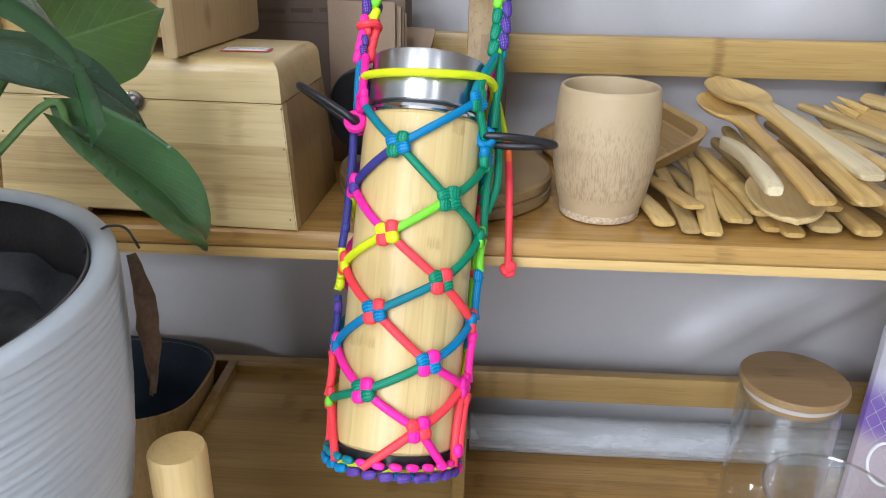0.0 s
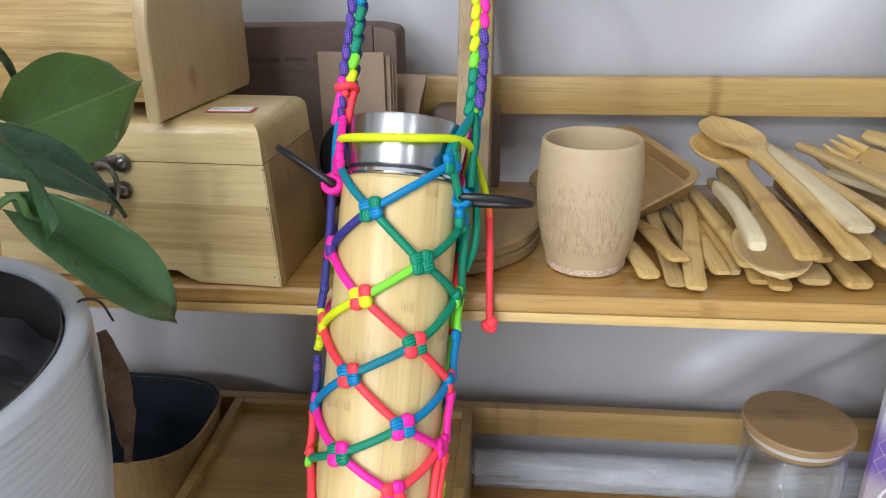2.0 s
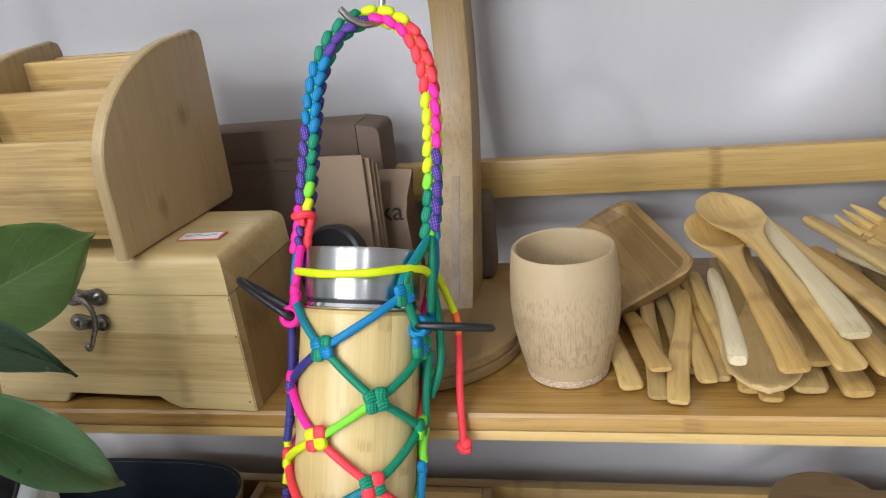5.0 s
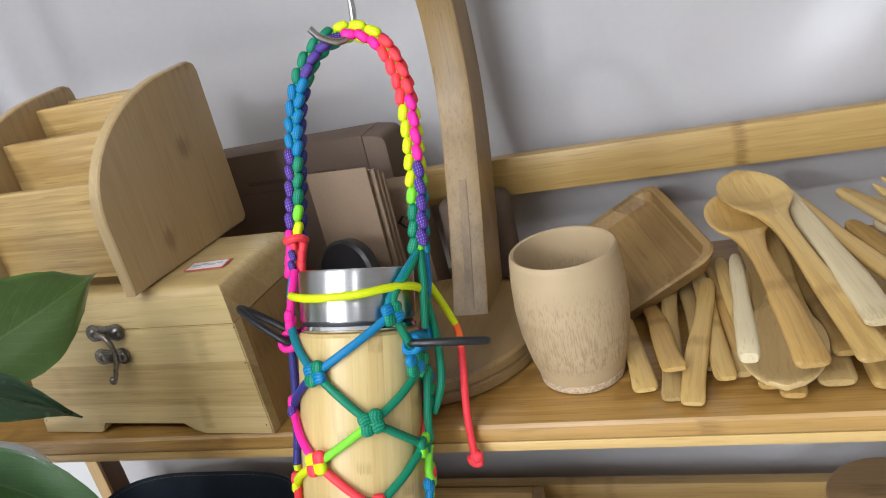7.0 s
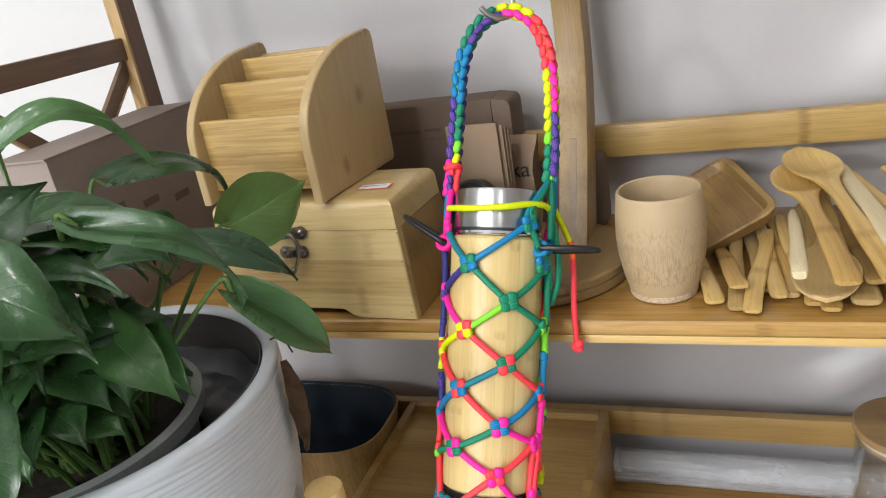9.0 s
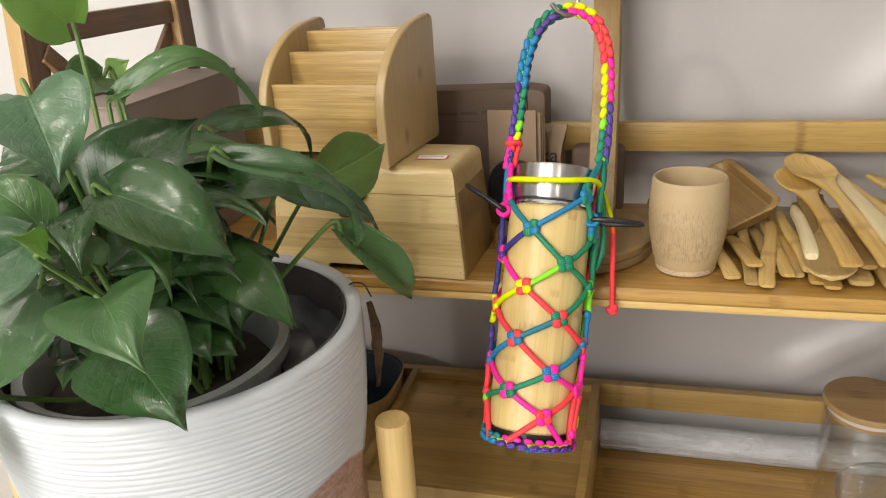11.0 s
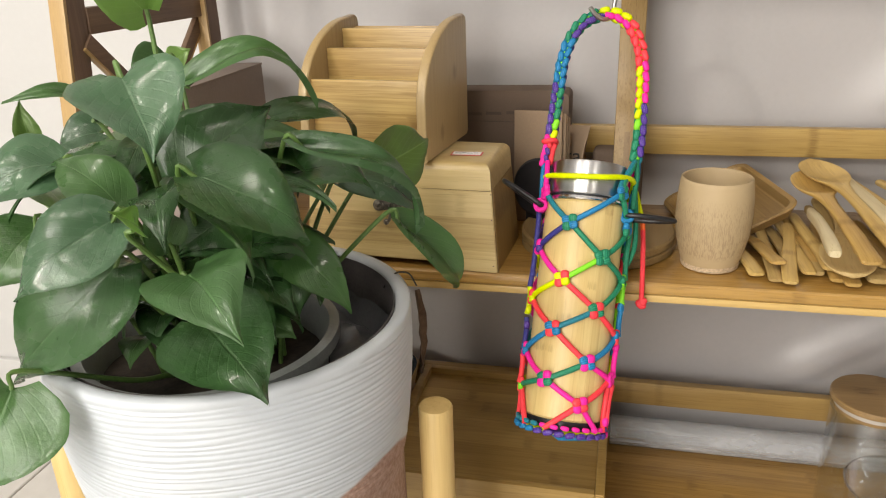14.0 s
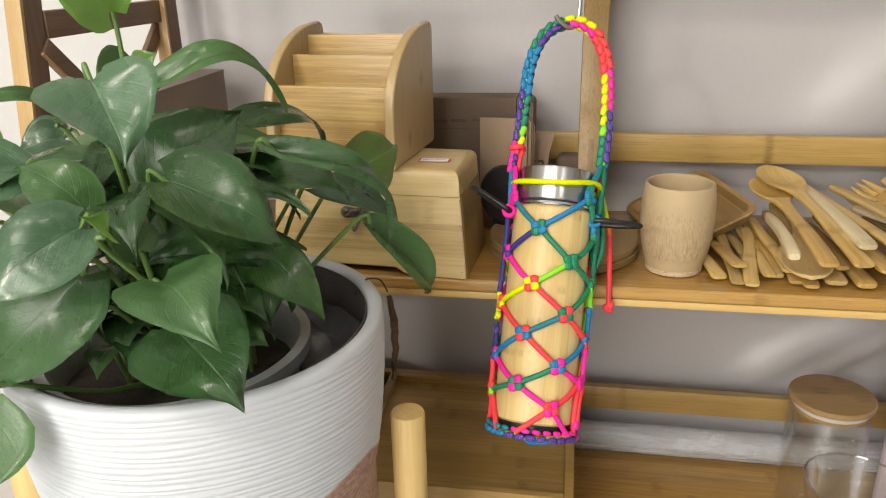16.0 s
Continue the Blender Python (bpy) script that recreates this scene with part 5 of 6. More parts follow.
# (end of the handle), (far end), half width of the bowl, wood
cutlery((0.148, 0.064, 0.9545), (0.133, 0.150, 0.9545), 0.0, HONEY, "stick", 0.0135)
cutlery((0.166, 0.066, 0.9665), (0.150, 0.165, 0.9560), 0.0, AMBER, "stick", 0.0135, 0, 0.003)
cutlery((0.1735, 0.047, 0.9555), (0.191, 0.175, 0.966), 0.0, HONEY, "stick", 0.0130, 0, 0.008)
cutlery((0.163, 0.055, 0.9535), (0.165, 0.190, 0.962), 0.0, DULL, "stick", 0.012, 0, 0.001)
cutlery((0.1935, 0.068, 0.9570), (0.184, 0.205, 0.963), 0.0, HONEY, "stick", 0.0120)
cutlery((0.1855, 0.082, 0.9550), (0.174, 0.200, 0.9565), 0.0, DULL, "stick", 0.0120, 0, 0.002)
cutlery((0.236, 0.205, 0.987), (0.2215, 0.041, 0.9675), 0.0240, BEIGE, "spoon", 0.010, 0, 0.002, 0.006, "pale bamboo spoon lying with its bowl to the front")
cutlery((0.2045, 0.041, 0.9870), (0.2095, 0.168, 0.9830), 0.0, PALE, "stick", 0.0105, 0, 0.011, 0.0105, "pale raw wooden spoon handle in the pile")
cutlery((0.2355, 0.042, 0.9800), (0.211, 0.224, 1.010), 0.0215, AMBER, "spoon", 0.0155, 0, 0.003, 0.0065)
cutlery((0.2660, 0.046, 0.9790), (0.220, 0.244, 1.018), 0.0228, HONEY, "spoon", 0.0155, 0, 0.005, 0.006)
cutlery((0.2720, 0.062, 0.9910), (0.250, 0.225, 1.004), 0.0, PALE, "stick", 0.0165, 0, 0.004, 0.008, "pale raw wooden spoon handle in the pile")
cutlery((0.3060, 0.060, 0.9850), (0.247, 0.236, 1.006), 0.0, HONEY, "stick", 0.0125, 0, 0.002, 0.005)
cutlery((0.290, 0.052, 0.9720), (0.262, 0.225, 0.985), 0.0, AMBER, "stick", 0.015, 0, 0.002, 0.006)
cutlery((0.216, 0.062, 0.9540), (0.222, 0.200, 0.960), 0.0, AMBER, "stick", 0.012, 0, 0.001, 0.006)
cutlery((0.2265, 0.052, 0.9545), (0.236, 0.190, 0.960), 0.0, AMBER, "stick", 0.0125, 0, 0.001, 0.006)
cutlery((0.250, 0.060, 0.9560), (0.250, 0.210, 0.963), 0.0, DULL, "stick", 0.018, 0, 0.001, 0.008)
cutlery((0.222, 0.085, 0.9650), (0.222, 0.205, 0.985), 0.0, DULL, "stick", 0.012)
cutlery((0.240, 0.085, 0.9700), (0.232, 0.215, 0.990), 0.0, HONEY, "stick", 0.012)
cutlery((0.340, 0.085, 0.9900), (0.287, 0.228, 1.000), 0.0, DULL, "stick", 0.016, 0, 0.003, 0.006)
cutlery((0.384, 0.122, 0.9730), (0.324, 0.228, 0.9955), 0.0150, HONEY, "fork", 0.013, 26, 0.003, 0.0045, "bamboo fork with pointed tines on the pile")
cutlery((0.385, 0.105, 0.9780), (0.314, 0.216, 0.9880), 0.0145, DULL, "fork", 0.012, 10, 0.003, 0.0045, "bamboo fork with pointed tines on the pile")
cutlery((0.430, 0.165, 0.9880), (0.348, 0.257, 1.0020), 0.0, DULL, "stick", 0.019, 24, 0.003, 0.006)
cutlery((0.352, 0.112, 0.9830), (0.305, 0.205, 0.9840), 0.0, PALE, "stick", 0.017, 0, 0.003, 0.007, "pale raw wooden spoon handle in the pile")
for k in range(6):
    # lower layers of the pile
    x = 0.206 + 0.026 * k
    cutlery((x, 0.092 + 0.008 * (k % 3), 0.9560 + 0.0075 * (k % 2)), (x - 0.012, 0.222, 0.9620 + 0.008 * (k % 2)), 0.0, DULL if k % 3 else AMBER, "stick", 0.0135, 0, 0.002, 0.007)
cutlery((0.330, 0.058, 0.9700), (0.290, 0.215, 0.980), 0.0, AMBER, "stick", 0.016, 0, 0.002, 0.007)
cutlery((0.315, 0.056, 0.9560), (0.285, 0.200, 0.962), 0.0, HONEY, "stick", 0.016, 0, 0.001, 0.008)
cutlery((0.350, 0.066, 0.9600), (0.325, 0.205, 0.968), 0.0, DULL, "stick", 0.016, 0, 0.001, 0.008)
cutlery((0.372, 0.070, 0.9720), (0.335, 0.215, 0.982), 0.0, HONEY, "stick", 0.015, 0, 0.002, 0.007)
cutlery((0.385, 0.064, 0.9570), (0.365, 0.205, 0.963), 0.0, AMBER, "stick", 0.016, 0, 0.001, 0.008)
cutlery((0.275, 0.056, 0.9560), (0.262, 0.200, 0.962), 0.0, HONEY, "stick", 0.016, 0, 0.001, 0.008)
cutlery((0.2020, 0.075, 0.9545), (0.205, 0.200, 0.958), 0.0, DULL, "stick", 0.012, 0, 0.001, 0.007)
cutlery((0.2110, 0.070, 0.9620), (0.201, 0.200, 0.968), 0.0, HONEY, "stick", 0.012, 0, 0.002, 0.007)
cutlery((0.2580, 0.075, 0.9650), (0.245, 0.200, 0.970), 0.0, HONEY, "stick", 0.013, 0, 0.002, 0.007)
cutlery((0.3000, 0.070, 0.9650), (0.280, 0.200, 0.972), 0.0, DULL, "stick", 0.014, 0, 0.002, 0.007)

card = thing("white_box", pose(0.371, 0.2455, SHELF + 0.0005), "plain white card box behind the wooden cutlery", "box")
part("body", block(0, 0.10, 0, 0.022, 0, 0.215, 0.0012), sticker_white, card)
part("lid_flap", block(-0.0004, 0.1004, -0.0004, 0.0224, 0.2153, 0.2163, 0.0003), sticker_white, card)

# ---- lower deck: tray, tube, jars, bowl ----
TX0, TX1, TY0, TY1, TZ = -0.228, 0.022, 0.030, 0.262, 0.712
tray = thing("tray_box", pose(0, 0, DECK + 0.0005), "bamboo tray box with a recessed panel and raised rim", "tray")
h = TZ - DECK - 0.0005
for x0, x1, y0, y1 in ((TX0, TX0 + 0.010, TY0, TY1), (TX1 - 0.010, TX1, TY0, TY1), (TX0 + 0.0101, TX1 - 0.0101, TY0, TY0 + 0.009), (TX0 + 0.0101, TX1 - 0.0101, TY1 - 0.009, TY1)):
    part("rim", block(x0, x1, y0, y1, 0, h, 0.0016), tray_wood, tray)
part("panel", block(TX0 + 0.0102, TX1 - 0.0102, TY0 + 0.0092, TY1 - 0.0092, h - 0.018, h - 0.0085), tray_wood, tray)

pipe = thing("clear_tube", pose(0.15, 0.2640, DECK + 0.0205, 0, 0, 0), "clear hazy plastic tube lying on the lower shelf", "tube")
bm = tube([(-0.125, 0, 0), (0.0, 0, 0), (0.31, 0, 0)], 0.0200, 48)
bmesh.ops.delete(bm, geom=[f for f in bm.faces if len(f.verts) > 4], context="FACES_ONLY")
bmesh.ops.solidify(bm, geom=bm.faces[:], thickness=0.0012)
sleeve = part("sleeve", bm, film, pipe)
for x in (-0.124, 0.309):
    part("end_ring", tube([(x, 0.0197 * math.cos(a), 0.0197 * math.sin(a)) for a in [2 * math.pi * k / 32 for k in range(32)]], 0.0008, 6, True), film, pipe)


def jar(x, y, r, height, label):
    ob = thing("glass_jar", pose(x, y, DECK + 0.0005), label, "jar", "glass jars")
    rb = r - 0.002
    body = lathe([(0, 0), (rb - 0.004, 0), (rb, 0.004), (rb, height - 0.022), (rb - 0.0008, height - 0.018), (rb - 0.0022, height - 0.018), (rb - 0.0024, 0.006), (rb - 0.006, 0.0035), (0, 0.0035)], 72)
    part("glass_body", body, glass, ob).visible_shadow = False
    cover = part("lid", lathe([(0, height - 0.0068), (r - 0.001, height - 0.0068), (r, height - 0.0058), (r, height - 0.0012), (r - 0.0012, height), (0, height)], 72), lid_wood, ob, "round bamboo lid")
    part("seal", lathe([(rb - 0.0028, height - 0.0070), (rb - 0.0026, height - 0.0100), (rb - 0.0026, height - 0.0130), (rb - 0.004, height - 0.0140), (0, height - 0.0140)], 64), silicone, cover, "pale silicone seal")
    part("plug", lathe([(rb - 0.0050, height - 0.0141), (rb - 0.0050, height - 0.0185), (0, height - 0.0185)], 64), lid_wood, cover)
    return ob


jar(0.3065, 0.176, 0.0455, 0.158, "clear glass storage jar with a bamboo lid")
jar(-0.3850, 0.036, 0.0385, 0.172, "clear glass storage jar with a pale bamboo lid")
beaker = thing("drinking_glass", pose(0.314, 0.087, DECK + 0.0005), "plain clear drinking glass, empty", "glass")
part("glass_wall", lathe([(0, 0), (0.037, 0), (0.039, 0.002), (0.0518, 0.103), (0.0522, 0.1055), (0.0510, 0.1055), (0.0502, 0.103), (0.0375, 0.007), (0.035, 0.006), (0, 0.006)], 80), glass, beaker).visible_shadow = False
part("glass_rim", tube(circle(0.0516, 64, 0.1052), 0.0013, 8, True), rim_glass, beaker).visible_shadow = False
part("glass_base", lathe([(0, 0.0062), (0.0345, 0.0062), (0.0355, 0.0050), (0.0350, 0.0010), (0, 0.0008)], 64), rim_glass, beaker).visible_shadow = False

bowl = thing("black_bowl", pose(-0.3495, 0.1950, DECK + 0.0005), "long rounded wooden bowl with a matt black inside", "bowl")


def oblong(rings, n=96):
    """A long bowl with rounded ends: (share of the rim, height) from ring to ring, closed at its last ring."""
    bm = bmesh.new()
    rows = []
    for share, z in rings:
        row = []
        for k in range(n):
            a = 2 * math.pi * k / n
            c, s = math.cos(a), math.sin(a)
            q = (abs(c) ** 3.4 + abs(s) ** 3.4) ** (-1 / 3.4)
            row.append(bm.verts.new((0.1235 * share * q * c, 0.0750 * share * q * s, z)))
        rows.append(row)
    for p, q in zip(rows, rows[1:]):
        for k in range(n):
            bm.faces.new((p[k], p[(k + 1) % n], q[(k + 1) % n], q[k]))
    bm.faces.new(rows[-1])
    bmesh.ops.recalc_face_normals(bm, faces=bm.faces)
    return bm


part("shell", oblong([(0.962, 0.1135), (0.985, 0.1168), (1.0, 0.1160), (0.985, 0.108), (0.93, 0.070), (0.83, 0.020), (0.76, 0.003), (0.72, 0.0)]), stand_wood, bowl)
part("inside", oblong([(0.984, 0.1172), (0.958, 0.1128), (0.90, 0.070), (0.80, 0.024), (0.70, 0.012), (0.30, 0.010)]), bowl_black, bowl, "matt black inside")

pack = thing("wrapped_pack", pose(0.432, 0.160, DECK + 0.0005, 0, 0, -35), "lilac wrapped pack with a white diamond lattice", "pack")
part("wrap", block(-0.060, 0.06, -0.030, 0.03, 0, 0.222, 0.010, 3), wrap, pack)
for k in range(-8, 12):
    for sgn in (1, -1):
        a, b = Vector((-0.054, -0.0302, 0.018 * k)), Vector((0.054, -0.0302, 0.018 * k + sgn * 0.16))
        if sgn < 0:
            a, b = a + Vector((0, 0, 0.09)), b + Vector((0, 0, 0.09))
        t0, t1 = 0.0, 1.0
        dz = b.z - a.z
        lo, hi = (0.02 - a.z) / dz, (0.162 - a.z) / dz
        t0, t1 = max(0.0, min(lo, hi)), min(1.0, max(lo, hi))
        if t1 - t0 > 0.05:
            part("lattice_line", tube([a.lerp(b, t0), a.lerp(b, (t0 + t1) / 2), a.lerp(b, t1)], 0.00024, 5), ink_grey, pack)
swirl = [(-0.030 + 0.014 * math.cos(a), -0.0308, 0.088 + 0.022 * math.sin(a)) for a in [radians(60 + 12 * i) for i in range(20)]] + [(-0.020, -0.0308, 0.072), (-0.006, -0.0308, 0.084), (0.006, -0.0308, 0.066)]
part("swirl", tube(swirl, 0.0014, 8), sticker_white, pack)

# ---- planter ----
PX, PY, PZ, PR = -0.266, -0.148, 0.993, 0.1375
planter = thing("planter_pot", pose(PX, PY, PZ), "white ridged ceramic planter with brown lower band on wooden legs", "planter")


def ridged(r, z, a):
    if r < PR - 0.010 or z > -0.0062:
        return r, z
    drift = 0.005 * math.sin(a + 0.6) + 0.0015 * math.sin(3 * a + 1.0)
    p = (z + drift) / 0.0043
    rough = noise.noise(Vector((2.2 * math.cos(a), 2.2 * math.sin(a), p * 0.9)))
    fine = noise.noise(Vector((14 * math.cos(a), 14 * math.sin(a), p * 2.1)))
    wave = 0.5 + 0.5 * math.sin(2 * math.pi * (p + 0.45 * rough))
    return r + 0.0008 * (wave ** 0.6 - 0.6) * (1 + 0.5 * rough) + 0.0003 * fine, z


outer = [(PR - 0.0125, -0.24), (PR - 0.0125, -0.10), (PR - 0.0118, -0.004), (PR - 0.0095, -0.0008), (PR - 0.006, 0.0), (PR - 0.0015, -0.0006), (PR - 0.0003, -0.0022), (PR, -0.0060)]
outer += [(PR - 0.05 * ((-z) / 0.26) ** 2.2, z) for z in [-0.0064 - 0.0006 * i for i in range(418)]]
outer += [(PR - 0.052, -0.260), (PR - 0.06, -0.264), (0, -0.264)]
part("shell", lathe(outer, 200, ridged), glaze, planter, "", None, 80)
part("liner", lathe([(PR - 0.0135, -0.003), (PR - 0.0128, -0.0035), (PR - 0.0132, -0.10), (PR - 0.0140, -0.235), (0, -0.236)], 96), liner_black, planter, "dark plastic liner inside the pot")
part("wire", tube(catmull([(0.098, 0.075, -0.012), (0.1065, 0.078, -0.001), (0.113, 0.078, 0.0018), (0.121, 0.076, 0.0012), (0.127, 0.074, -0.008)], 6), 0.0007, 6), ink, planter, "thin black wire over the rim")
frame_ob = thing("planter_stand", pose(PX, PY, FLOOR), "pale wooden planter stand with round legs", "plant stand")
for ang in (14, 112, 194, 284):
    a = radians(ang)
    rr = PR + 0.0155
    part("leg", lathe([(0, 0), (0.0135, 0), (0.0142, 0.002), (0.0142, 0.354), (0.0132, 0.356), (0, 0.356)], 32), dowel_wood, frame_ob, "", pose(rr * math.cos(a), rr * math.sin(a), 0))
for ang in (14, 104):
    part("cross_bar", block(-PR - 0.003, PR + 0.003, -0.010, 0.010, 0.166 + (0.0 if ang == 14 else 0.0001), 0.186 + (0.0 if ang == 14 else 0.0001), 0.002), dowel_wood, frame_ob, "", pose(0, 0, 0, 0, 0, ang))

inner = thing("nursery_pot", pose(PX - 0.014, PY - 0.014, PZ - 0.2385), "grey plastic nursery pot inside the planter", "plant pot")
part("wall", lathe([(0, 0), (0.062, 0), (0.068, 0.008), (0.090, 0.212), (0.0985, 0.2125), (0.0985, 0.222), (0.091, 0.2225), (0.088, 0.218), (0.084, 0.20), (0.066, 0.012), (0, 0.01)], 80), grey_pot, inner)
part("soil", lathe([(0, 0.198), (0.04, 0.200), (0.075, 0.197), (0.0836, 0.194), (0.0836, 0.15), (0, 0.15)], 60, lambda r, z, a: (r, z + 0.004 * noise.noise(Vector((30 * r * math.cos(a), 30 * r * math.sin(a), 3))))), soil, inner, "dark potting soil")
part("bag", lathe([(0.070, -0.058), (0.085, -0.052), (0.098, -0.048), (0.107, -0.052), (0.112, -0.053), (0.118, -0.046), (0.1228, -0.034)], 120, lambda r, z, a: (r, z + 0.007 * noise.noise(Vector((40 * r * math.cos(a), 40 * r * math.sin(a), 7))) + 0.002 * abs(noise.noise(Vector((110 * r * math.cos(a), 110 * r * math.sin(a), 2)))))), bag_plastic, planter, "crumpled black plastic sheet stuffed round the pot")

# ---- pothos plant ----
plant = thing("pothos_plant", pose(PX, PY, PZ - 0.06), "bushy pothos with glossy heart-shaped green leaves, in the planter", "plant")
HEART = [(0.0, 0.30), (0.04, 0.62), (0.12, 0.88), (0.25, 1.0), (0.40, 0.95), (0.55, 0.78), (0.70, 0.54), (0.82, 0.285), (0.92, 0.095), (1.0, 0.010)]
HOME = Vector((PX, PY, PZ - 0.06))


def heart(s):
    for (a, wa), (b, wb) in zip(HEART, HEART[1:]):
        if s <= b:
            t = (s - a) / (b - a)
            return wa + (wb - wa) * (t * t * (3 - 2 * t) * 0.4 + t * 0.6)
    return 0.0


def leaf(base, tip, width, skin, up=(0, -0.35, 1), arch=0.16, fold=0.18, curl=0.10, stem=True, spin=0.0):
    """One leaf from where it joins its stalk to its tip, with its stalk down into the pot."""
    base, tip = Vector(base) - HOME, Vector(tip) - HOME
    way = (tip - base)
    length = way.length
    way.normalize()
    side = way.cross(Vector(up)).normalized()
    if spin:
        side.rotate(Matrix.Rotation(radians(spin), 3, way))
    top = side.cross(way)
    bm = bmesh.new()
    uv = bm.loops.layers.uv.verify()
    n, k = 18, 12
    grid, seed = [], random.random() * 50
    twist, crease = radians(random.uniform(-34, 34)), fold + random.uniform(0.06, 0.34)
    for i in range(n + 1):
        s = i / n
        w = heart(s) * width / 2 * (1 + 0.07 * noise.noise(Vector((s * 3.5, seed, 1))))
        row = []
        turn = Matrix.Rotation(twist * (s - 0.35), 3, way)
        side_s, top_s = turn @ side, turn @ top
        for j in range(k + 1):
            v = 2 * j / k - 1
            back = 0.13 * length * abs(v) ** 1.4 * (1 - s) ** 4
            ripple = 0.016 * length * noise.noise(Vector((s * 5, v * 2 + seed, seed))) + 0.085 * length * noise.noise(Vector((s * 1.8, v * 1.1 - seed, seed + 9)))
            height = arch * length * (4 * s * (1 - s)) * 0.5 - arch * length * 0.55 * s * s + crease * w * abs(v) ** 1.2 * (1 - 0.4 * s) - 1.1 * length * max(0.0, s - 0.72) ** 2 - curl * length * abs(v) ** 3 * 0.35 + ripple
            row.append(bm.verts.new(base + way * (s * length - back) + side_s * (v * w) + top_s * (height + arch * length * 0.55 * s)))
        grid.append(row)
    for i in range(n):
        for j in range(k):
            f = bm.faces.new((grid[i][j], grid[i + 1][j], grid[i + 1][j + 1], grid[i][j + 1]))
            for loop, (a, b) in zip(f.loops, ((i, j), (i + 1, j), (i + 1, j + 1), (i, j + 1))):
                loop[uv].uv = (a / n, 2 * b / k - 1)
    bmesh.ops.solidify(bm, geom=bm.faces[:], thickness=0.0005)
    blade = part("leaf", bm, skin, plant, "", None, 80)
    if stem:
        foot = Vector((random.uniform(-0.035, 0.035), random.uniform(-0.045, 0.03), -0.015))
        rise = base.lerp(foot, 0.45)
        out = Vector((base.x, base.y, 0)) * 0.12
        mid = Vector((rise.x, rise.y, 0)) * 0.85 + Vector((0, 0, foot.z + (base.z - foot.z) * 0.62)) + out * 0.3
        pts = catmull([foot, foot.lerp(mid, 0.5) + Vector((0, 0, 0.012)), mid, base - way * 0.010 - top * 0.006, base + way * 0.001 - top * 0.0008], 6)
        part("stalk", tube(pts, [0.0024 - 0.0010 * i / len(pts) for i in range(len(pts))], 8), stem_green, plant)
    return blade


leaf((-0.293, -0.160, 1.212), (-0.311, -0.200, 1.258), 0.043, leaf_young, (0.58, -0.77, 0.28), 0.10, 0.25)
leaf((-0.256, -0.245, 1.180), (-0.226, -0.270, 1.143), 0.063, leaf_pale, (0.53, -0.71, 0.46), 0.10, 0.22)
leaf((-0.338, -0.170, 1.140), (-0.370, -0.210, 1.163), 0.020, leaf_mid, (0.29, -0.33, 0.90), 0.42, 0.20)
leaf((-0.368, -0.200, 1.129), (-0.370, -0.200, 1.159), 0.017, leaf_young, (0.64, -0.67, 0.39), 0.10, 0.60)
leaf((-0.331, -0.220, 1.122), (-0.380, -0.250, 1.103), 0.048, leaf_pale, (0.44, -0.44, 0.78), 0.22, 0.20)
leaf((-0.278, -0.240, 1.102), (-0.328, -0.230, 1.129), 0.037, leaf_mid, (0.48, -0.55, 0.68), 0.25, 0.20)
leaf((-0.371, -0.200, 1.096), (-0.305, -0.240, 1.094), 0.031, leaf_young, (0.41, -0.45, 0.79), 0.20, 0.20)
leaf((-0.284, -0.200, 1.132), (-0.281, -0.235, 1.106), 0.021, leaf_dark, (0.45, -0.58, 0.68), 0.20, 0.35)
leaf((-0.366, -0.130, 1.122), (-0.393, -0.150, 1.114), 0.036, leaf_pale, (0.49, -0.57, 0.66), 0.20, 0.20)
leaf((-0.286, -0.130, 1.157), (-0.210, -0.072, 1.143), 0.027, leaf_mid, (0.21, -0.39, 0.90), 0.52, 0.20)
leaf((-0.307, -0.120, 1.171), (-0.320, -0.150, 1.161), 0.036, leaf_mid, (0.45, -0.64, 0.62), 0.25, 0.20)
leaf((-0.314, -0.100, 1.170), (-0.299, -0.100, 1.180), 0.020, leaf_young, (0.48, -0.74, 0.47), 0.10, 0.30)
leaf((-0.250, -0.210, 1.112), (-0.203, -0.172, 1.153), 0.063, leaf_dark, (0.43, -0.72, 0.55), 0.16, 0.16)
leaf((-0.226, -0.235, 1.122), (-0.164, -0.215, 1.077), 0.058, leaf_dark, (0.29, -0.52, 0.80), 0.22, 0.12)
leaf((-0.254, -0.075, 1.121), (-0.206, 0.000, 1.079), 0.032, leaf_dark, (0.20, -0.45, 0.87), 0.45, 0.20)
leaf((-0.182, -0.178, 1.128), (-0.108, -0.140, 1.068), 0.025, leaf_dark, (0.25, -0.50, 0.83), 0.34, 0.20)
leaf((-0.205, -0.160, 1.104), (-0.141, -0.156, 1.096), 0.050, leaf_dark, (0.22, -0.50, 0.84), 0.20, 0.15)
leaf((-0.181, -0.100, 1.082), (-0.130, -0.050, 1.035), 0.030, leaf_pale, (0.19, -0.56, 0.81), 0.20, 0.20)
leaf((-0.172, -0.062, 1.080), (-0.145, 0.013, 1.090), 0.054, leaf_young, (0.86, -0.45, 0.24), 0.12, 0.12)
leaf((-0.136, -0.122, 1.058), (-0.102, -0.077, 0.985), 0.031, leaf_mid, (0.45, -0.62, 0.64), 0.30, 0.16)
leaf((-0.210, -0.160, 1.051), (-0.159, -0.170, 1.007), 0.041, leaf_mid, (0.34, -0.71, 0.62), 0.20, 0.25)
leaf((-0.270, -0.260, 1.100), (-0.316, -0.300, 1.064), 0.051, leaf_pale, (0.48, -0.50, 0.72), 0.18, 0.15)
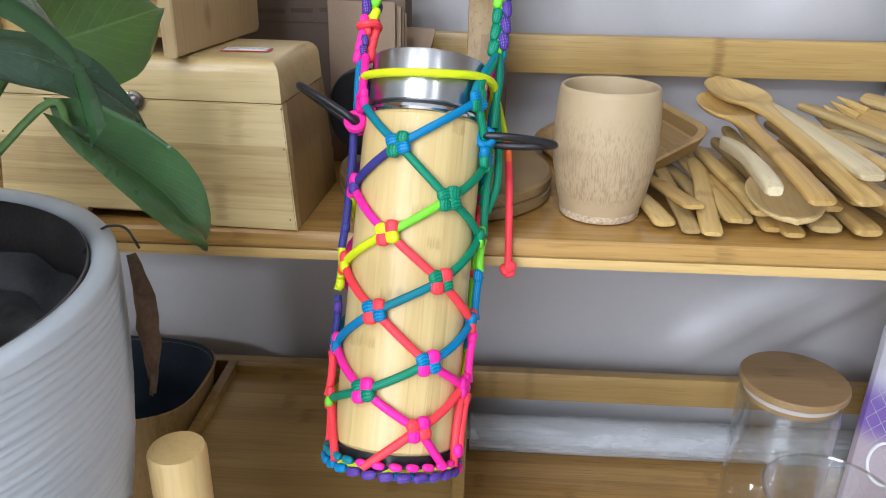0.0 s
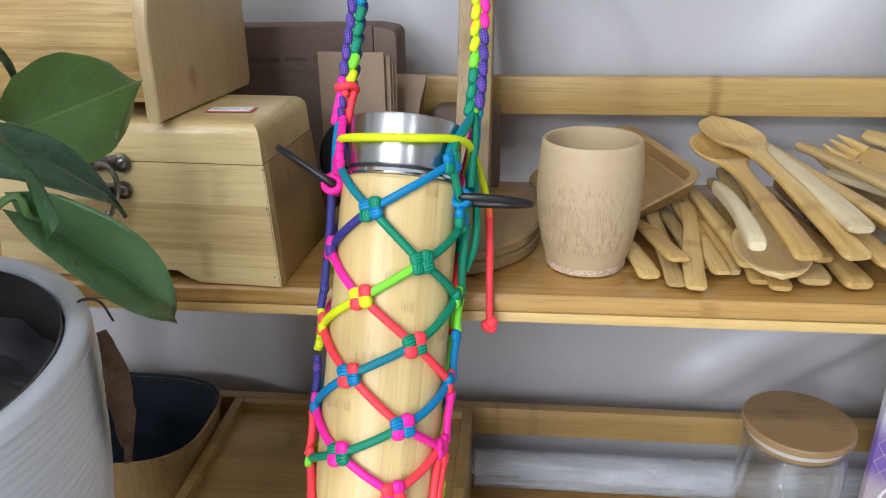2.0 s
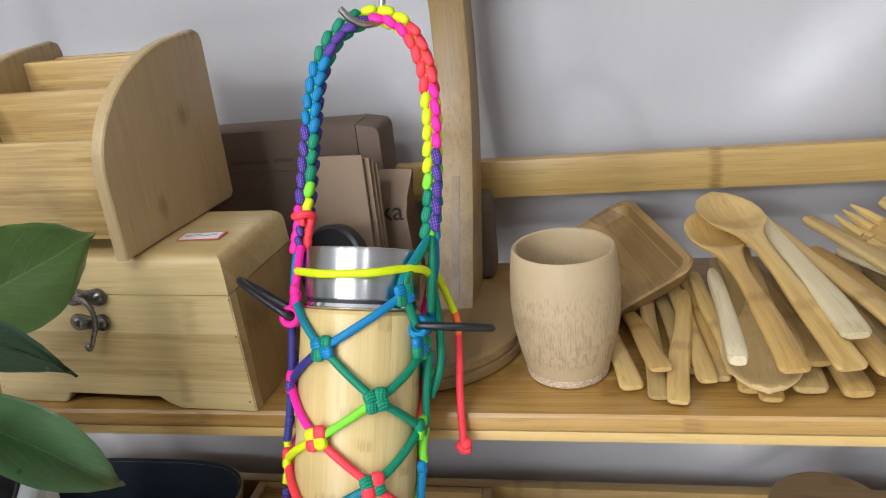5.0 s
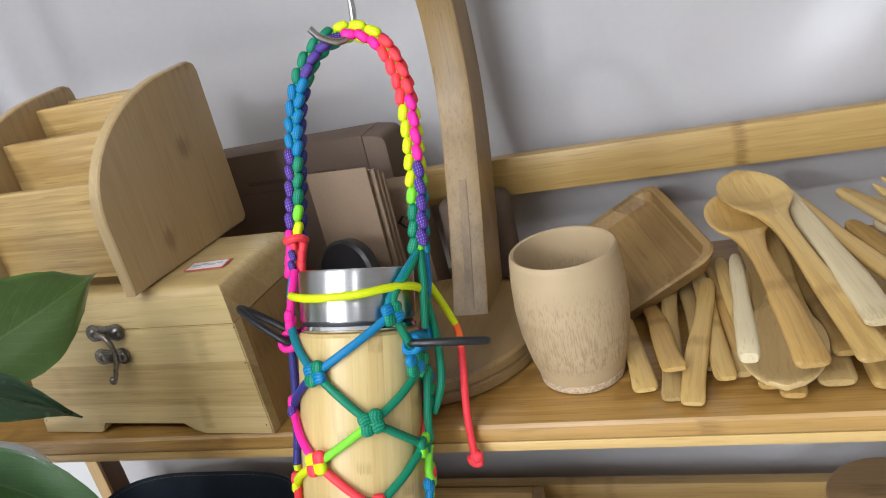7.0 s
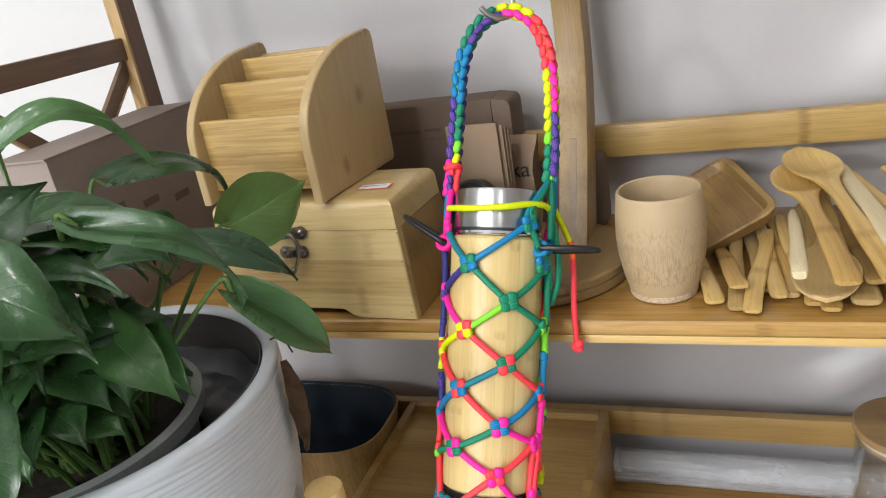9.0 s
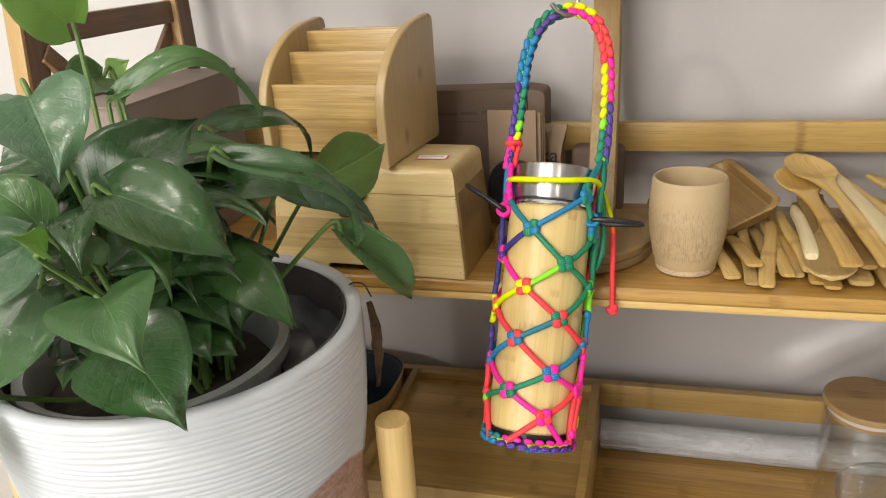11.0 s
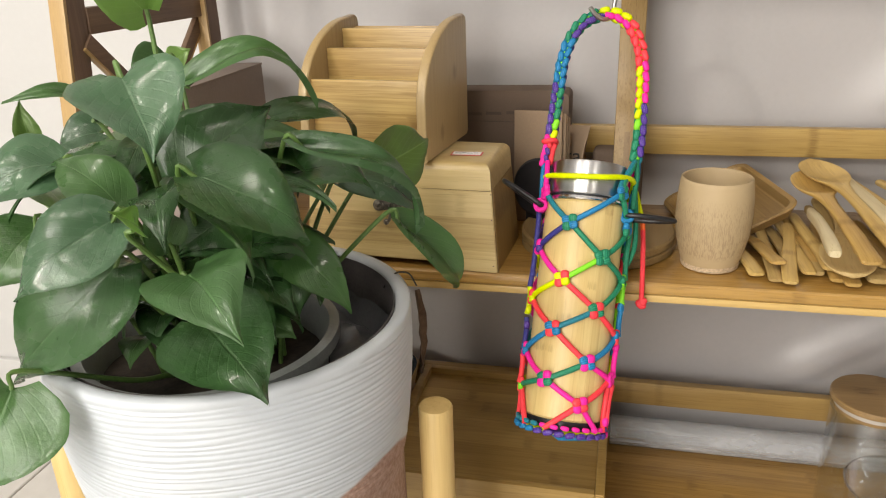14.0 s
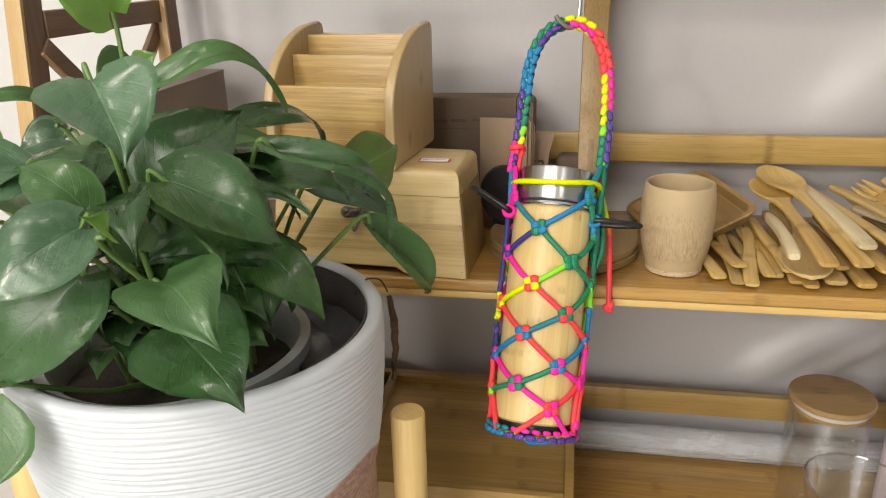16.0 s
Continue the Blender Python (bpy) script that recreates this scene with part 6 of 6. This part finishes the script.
leaf((-0.282, -0.250, 1.066), (-0.358, -0.280, 0.990), 0.064, leaf_dark, (0.55, -0.56, 0.62), 0.12, 0.15)
leaf((-0.240, -0.280, 1.103), (-0.236, -0.300, 1.121), 0.020, leaf_young, (0.45, -0.55, 0.71), 0.15, 0.30)
leaf((-0.216, -0.275, 1.075), (-0.164, -0.318, 1.064), 0.059, leaf_fresh, (0.34, -0.50, 0.80), 0.20, 0.05)
leaf((-0.219, -0.262, 1.040), (-0.167, -0.292, 1.009), 0.069, leaf_dark, (0.44, -0.68, 0.59), 0.12, 0.10)
leaf((-0.270, -0.190, 1.038), (-0.217, -0.180, 1.053), 0.033, leaf_mid, (0.36, -0.57, 0.74), 0.20, 0.20)
leaf((-0.343, -0.240, 1.084), (-0.362, -0.270, 1.053), 0.047, leaf_mid, (0.51, -0.48, 0.72), 0.20, 0.20)
leaf((-0.247, -0.240, 1.079), (-0.253, -0.250, 1.107), 0.027, leaf_mid, (0.50, -0.67, 0.55), 0.10, 0.20)
leaf((-0.331, -0.300, 1.004), (-0.356, -0.330, 0.942), 0.080, leaf_mid, (0.62, -0.50, 0.60), 0.10, 0.10)
leaf((-0.287, -0.240, 1.036), (-0.343, -0.260, 1.010), 0.035, leaf_dark, (0.45, -0.48, 0.76), 0.20, 0.20)
leaf((-0.258, -0.120, 1.102), (-0.271, -0.160, 1.132), 0.043, leaf_dark, (0.33, -0.53, 0.78), 0.20, 0.20)
leaf((-0.218, -0.070, 1.075), (-0.245, -0.100, 1.097), 0.037, leaf_dark, (0.21, -0.43, 0.88), 0.20, 0.20)
leaf((-0.253, -0.170, 1.023), (-0.208, -0.150, 1.026), 0.038, leaf_dark, (0.33, -0.58, 0.75), 0.20, 0.20)
leaf((-0.338, -0.180, 1.066), (-0.372, -0.200, 1.038), 0.045, leaf_dark, (0.47, -0.52, 0.72), 0.20, 0.20)
leaf((-0.288, -0.170, 1.102), (-0.313, -0.200, 1.075), 0.042, leaf_dark, (0.49, -0.65, 0.59), 0.20, 0.20)
leaf((-0.230, -0.170, 1.059), (-0.189, -0.150, 1.040), 0.037, leaf_dark, (0.31, -0.60, 0.73), 0.20, 0.20)
leaf((-0.227, -0.200, 1.086), (-0.260, -0.220, 1.061), 0.043, leaf_dark, (0.44, -0.65, 0.62), 0.20, 0.20)
leaf((-0.212, -0.150, 1.052), (-0.196, -0.175, 1.004), 0.040, leaf_fresh, (0.55, -0.70, 0.45), 0.14, 0.12)
leaf((-0.220, -0.127, 1.036), (-0.168, -0.149, 0.996), 0.034, leaf_fresh, (0.45, -0.70, 0.55), 0.14, 0.12)
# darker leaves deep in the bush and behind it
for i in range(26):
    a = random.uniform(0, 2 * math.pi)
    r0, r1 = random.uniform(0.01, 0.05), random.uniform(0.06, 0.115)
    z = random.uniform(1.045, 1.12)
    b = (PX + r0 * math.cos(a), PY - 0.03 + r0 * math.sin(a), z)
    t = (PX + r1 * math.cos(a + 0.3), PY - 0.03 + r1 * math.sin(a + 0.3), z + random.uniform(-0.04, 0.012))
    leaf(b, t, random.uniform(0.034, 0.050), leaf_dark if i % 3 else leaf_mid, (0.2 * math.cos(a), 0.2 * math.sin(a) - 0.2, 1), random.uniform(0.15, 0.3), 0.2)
for i in range(16):
    a, r = random.uniform(0, 2 * math.pi), random.uniform(0.005, 0.055)
    p = Vector((r * math.cos(a), r * math.sin(a) - 0.012, -0.014))
    q = Vector((1.5 * p.x + random.uniform(-0.02, 0.02), 1.5 * p.y + random.uniform(-0.02, 0.02), random.uniform(0.06, 0.10)))
    part("stalk", tube(catmull([p, p.lerp(q, 0.5) + Vector((0, 0, 0.01)), q], 5), 0.0019, 7), stem_green, plant)

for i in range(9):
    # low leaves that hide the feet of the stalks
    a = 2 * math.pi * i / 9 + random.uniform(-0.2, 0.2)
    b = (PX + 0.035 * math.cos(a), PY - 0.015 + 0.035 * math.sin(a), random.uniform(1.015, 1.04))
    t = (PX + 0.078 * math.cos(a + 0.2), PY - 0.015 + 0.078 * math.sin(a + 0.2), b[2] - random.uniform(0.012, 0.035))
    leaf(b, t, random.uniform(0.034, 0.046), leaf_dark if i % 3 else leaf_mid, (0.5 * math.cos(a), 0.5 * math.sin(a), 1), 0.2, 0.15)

for i in range(14):
    # small leaves on short stalks that fill the mouth of the pot
    a = radians(200 + 13 * i + random.uniform(-5, 5))
    r0, r1 = random.uniform(0.045, 0.060), random.uniform(0.080, 0.104)
    b = (PX - 0.010 + r0 * math.cos(a), PY - 0.012 + r0 * math.sin(a), random.uniform(0.995, 1.035))
    t = (PX - 0.010 + r1 * math.cos(a + 0.15), PY - 0.012 + r1 * math.sin(a + 0.15), b[2] - random.uniform(0.004, 0.028))
    leaf(b, t, random.uniform(0.028, 0.042), (leaf_dark, leaf_mid, leaf_dark)[i % 3], (0.6 * math.cos(a), 0.6 * math.sin(a), 1), 0.2, 0.12)

# dry leaf caught on the outside of the pot
litter = thing("dry_leaf", pose(PX + 0.134, PY + 0.050, 0.972), "curled brown dry leaf stuck to the side of the planter", "dry leaf")
bm = bmesh.new()
rows = []
for i in range(13):
    s = i / 12
    w = 0.011 * math.sin(math.pi * (0.08 + 0.9 * s)) ** 0.8
    rows.append([bm.verts.new((0.003 * math.sin(3 * s) + 0.003 * abs(v) - 0.002 + 0.002 * noise.noise(Vector((s * 8, v * 3, 1))), v * w, -0.075 * s + 0.02)) for v in [k / 3 - 1 for k in range(7)]])
for p, q in zip(rows, rows[1:]):
    for k in range(6):
        bm.faces.new((p[k], p[k + 1], q[k + 1], q[k]))
bmesh.ops.solidify(bm, geom=bm.faces[:], thickness=0.0006)
part("blade", bm, dry_leaf, litter, "", None, 80)

# ---- floor tiles ----
for i in range(12):
    for j in range(7):
        shared("tile", tile_mesh, floor, pose(-2.2 + 0.4 * i, -2.38 + 0.4 * j, FLOOR))
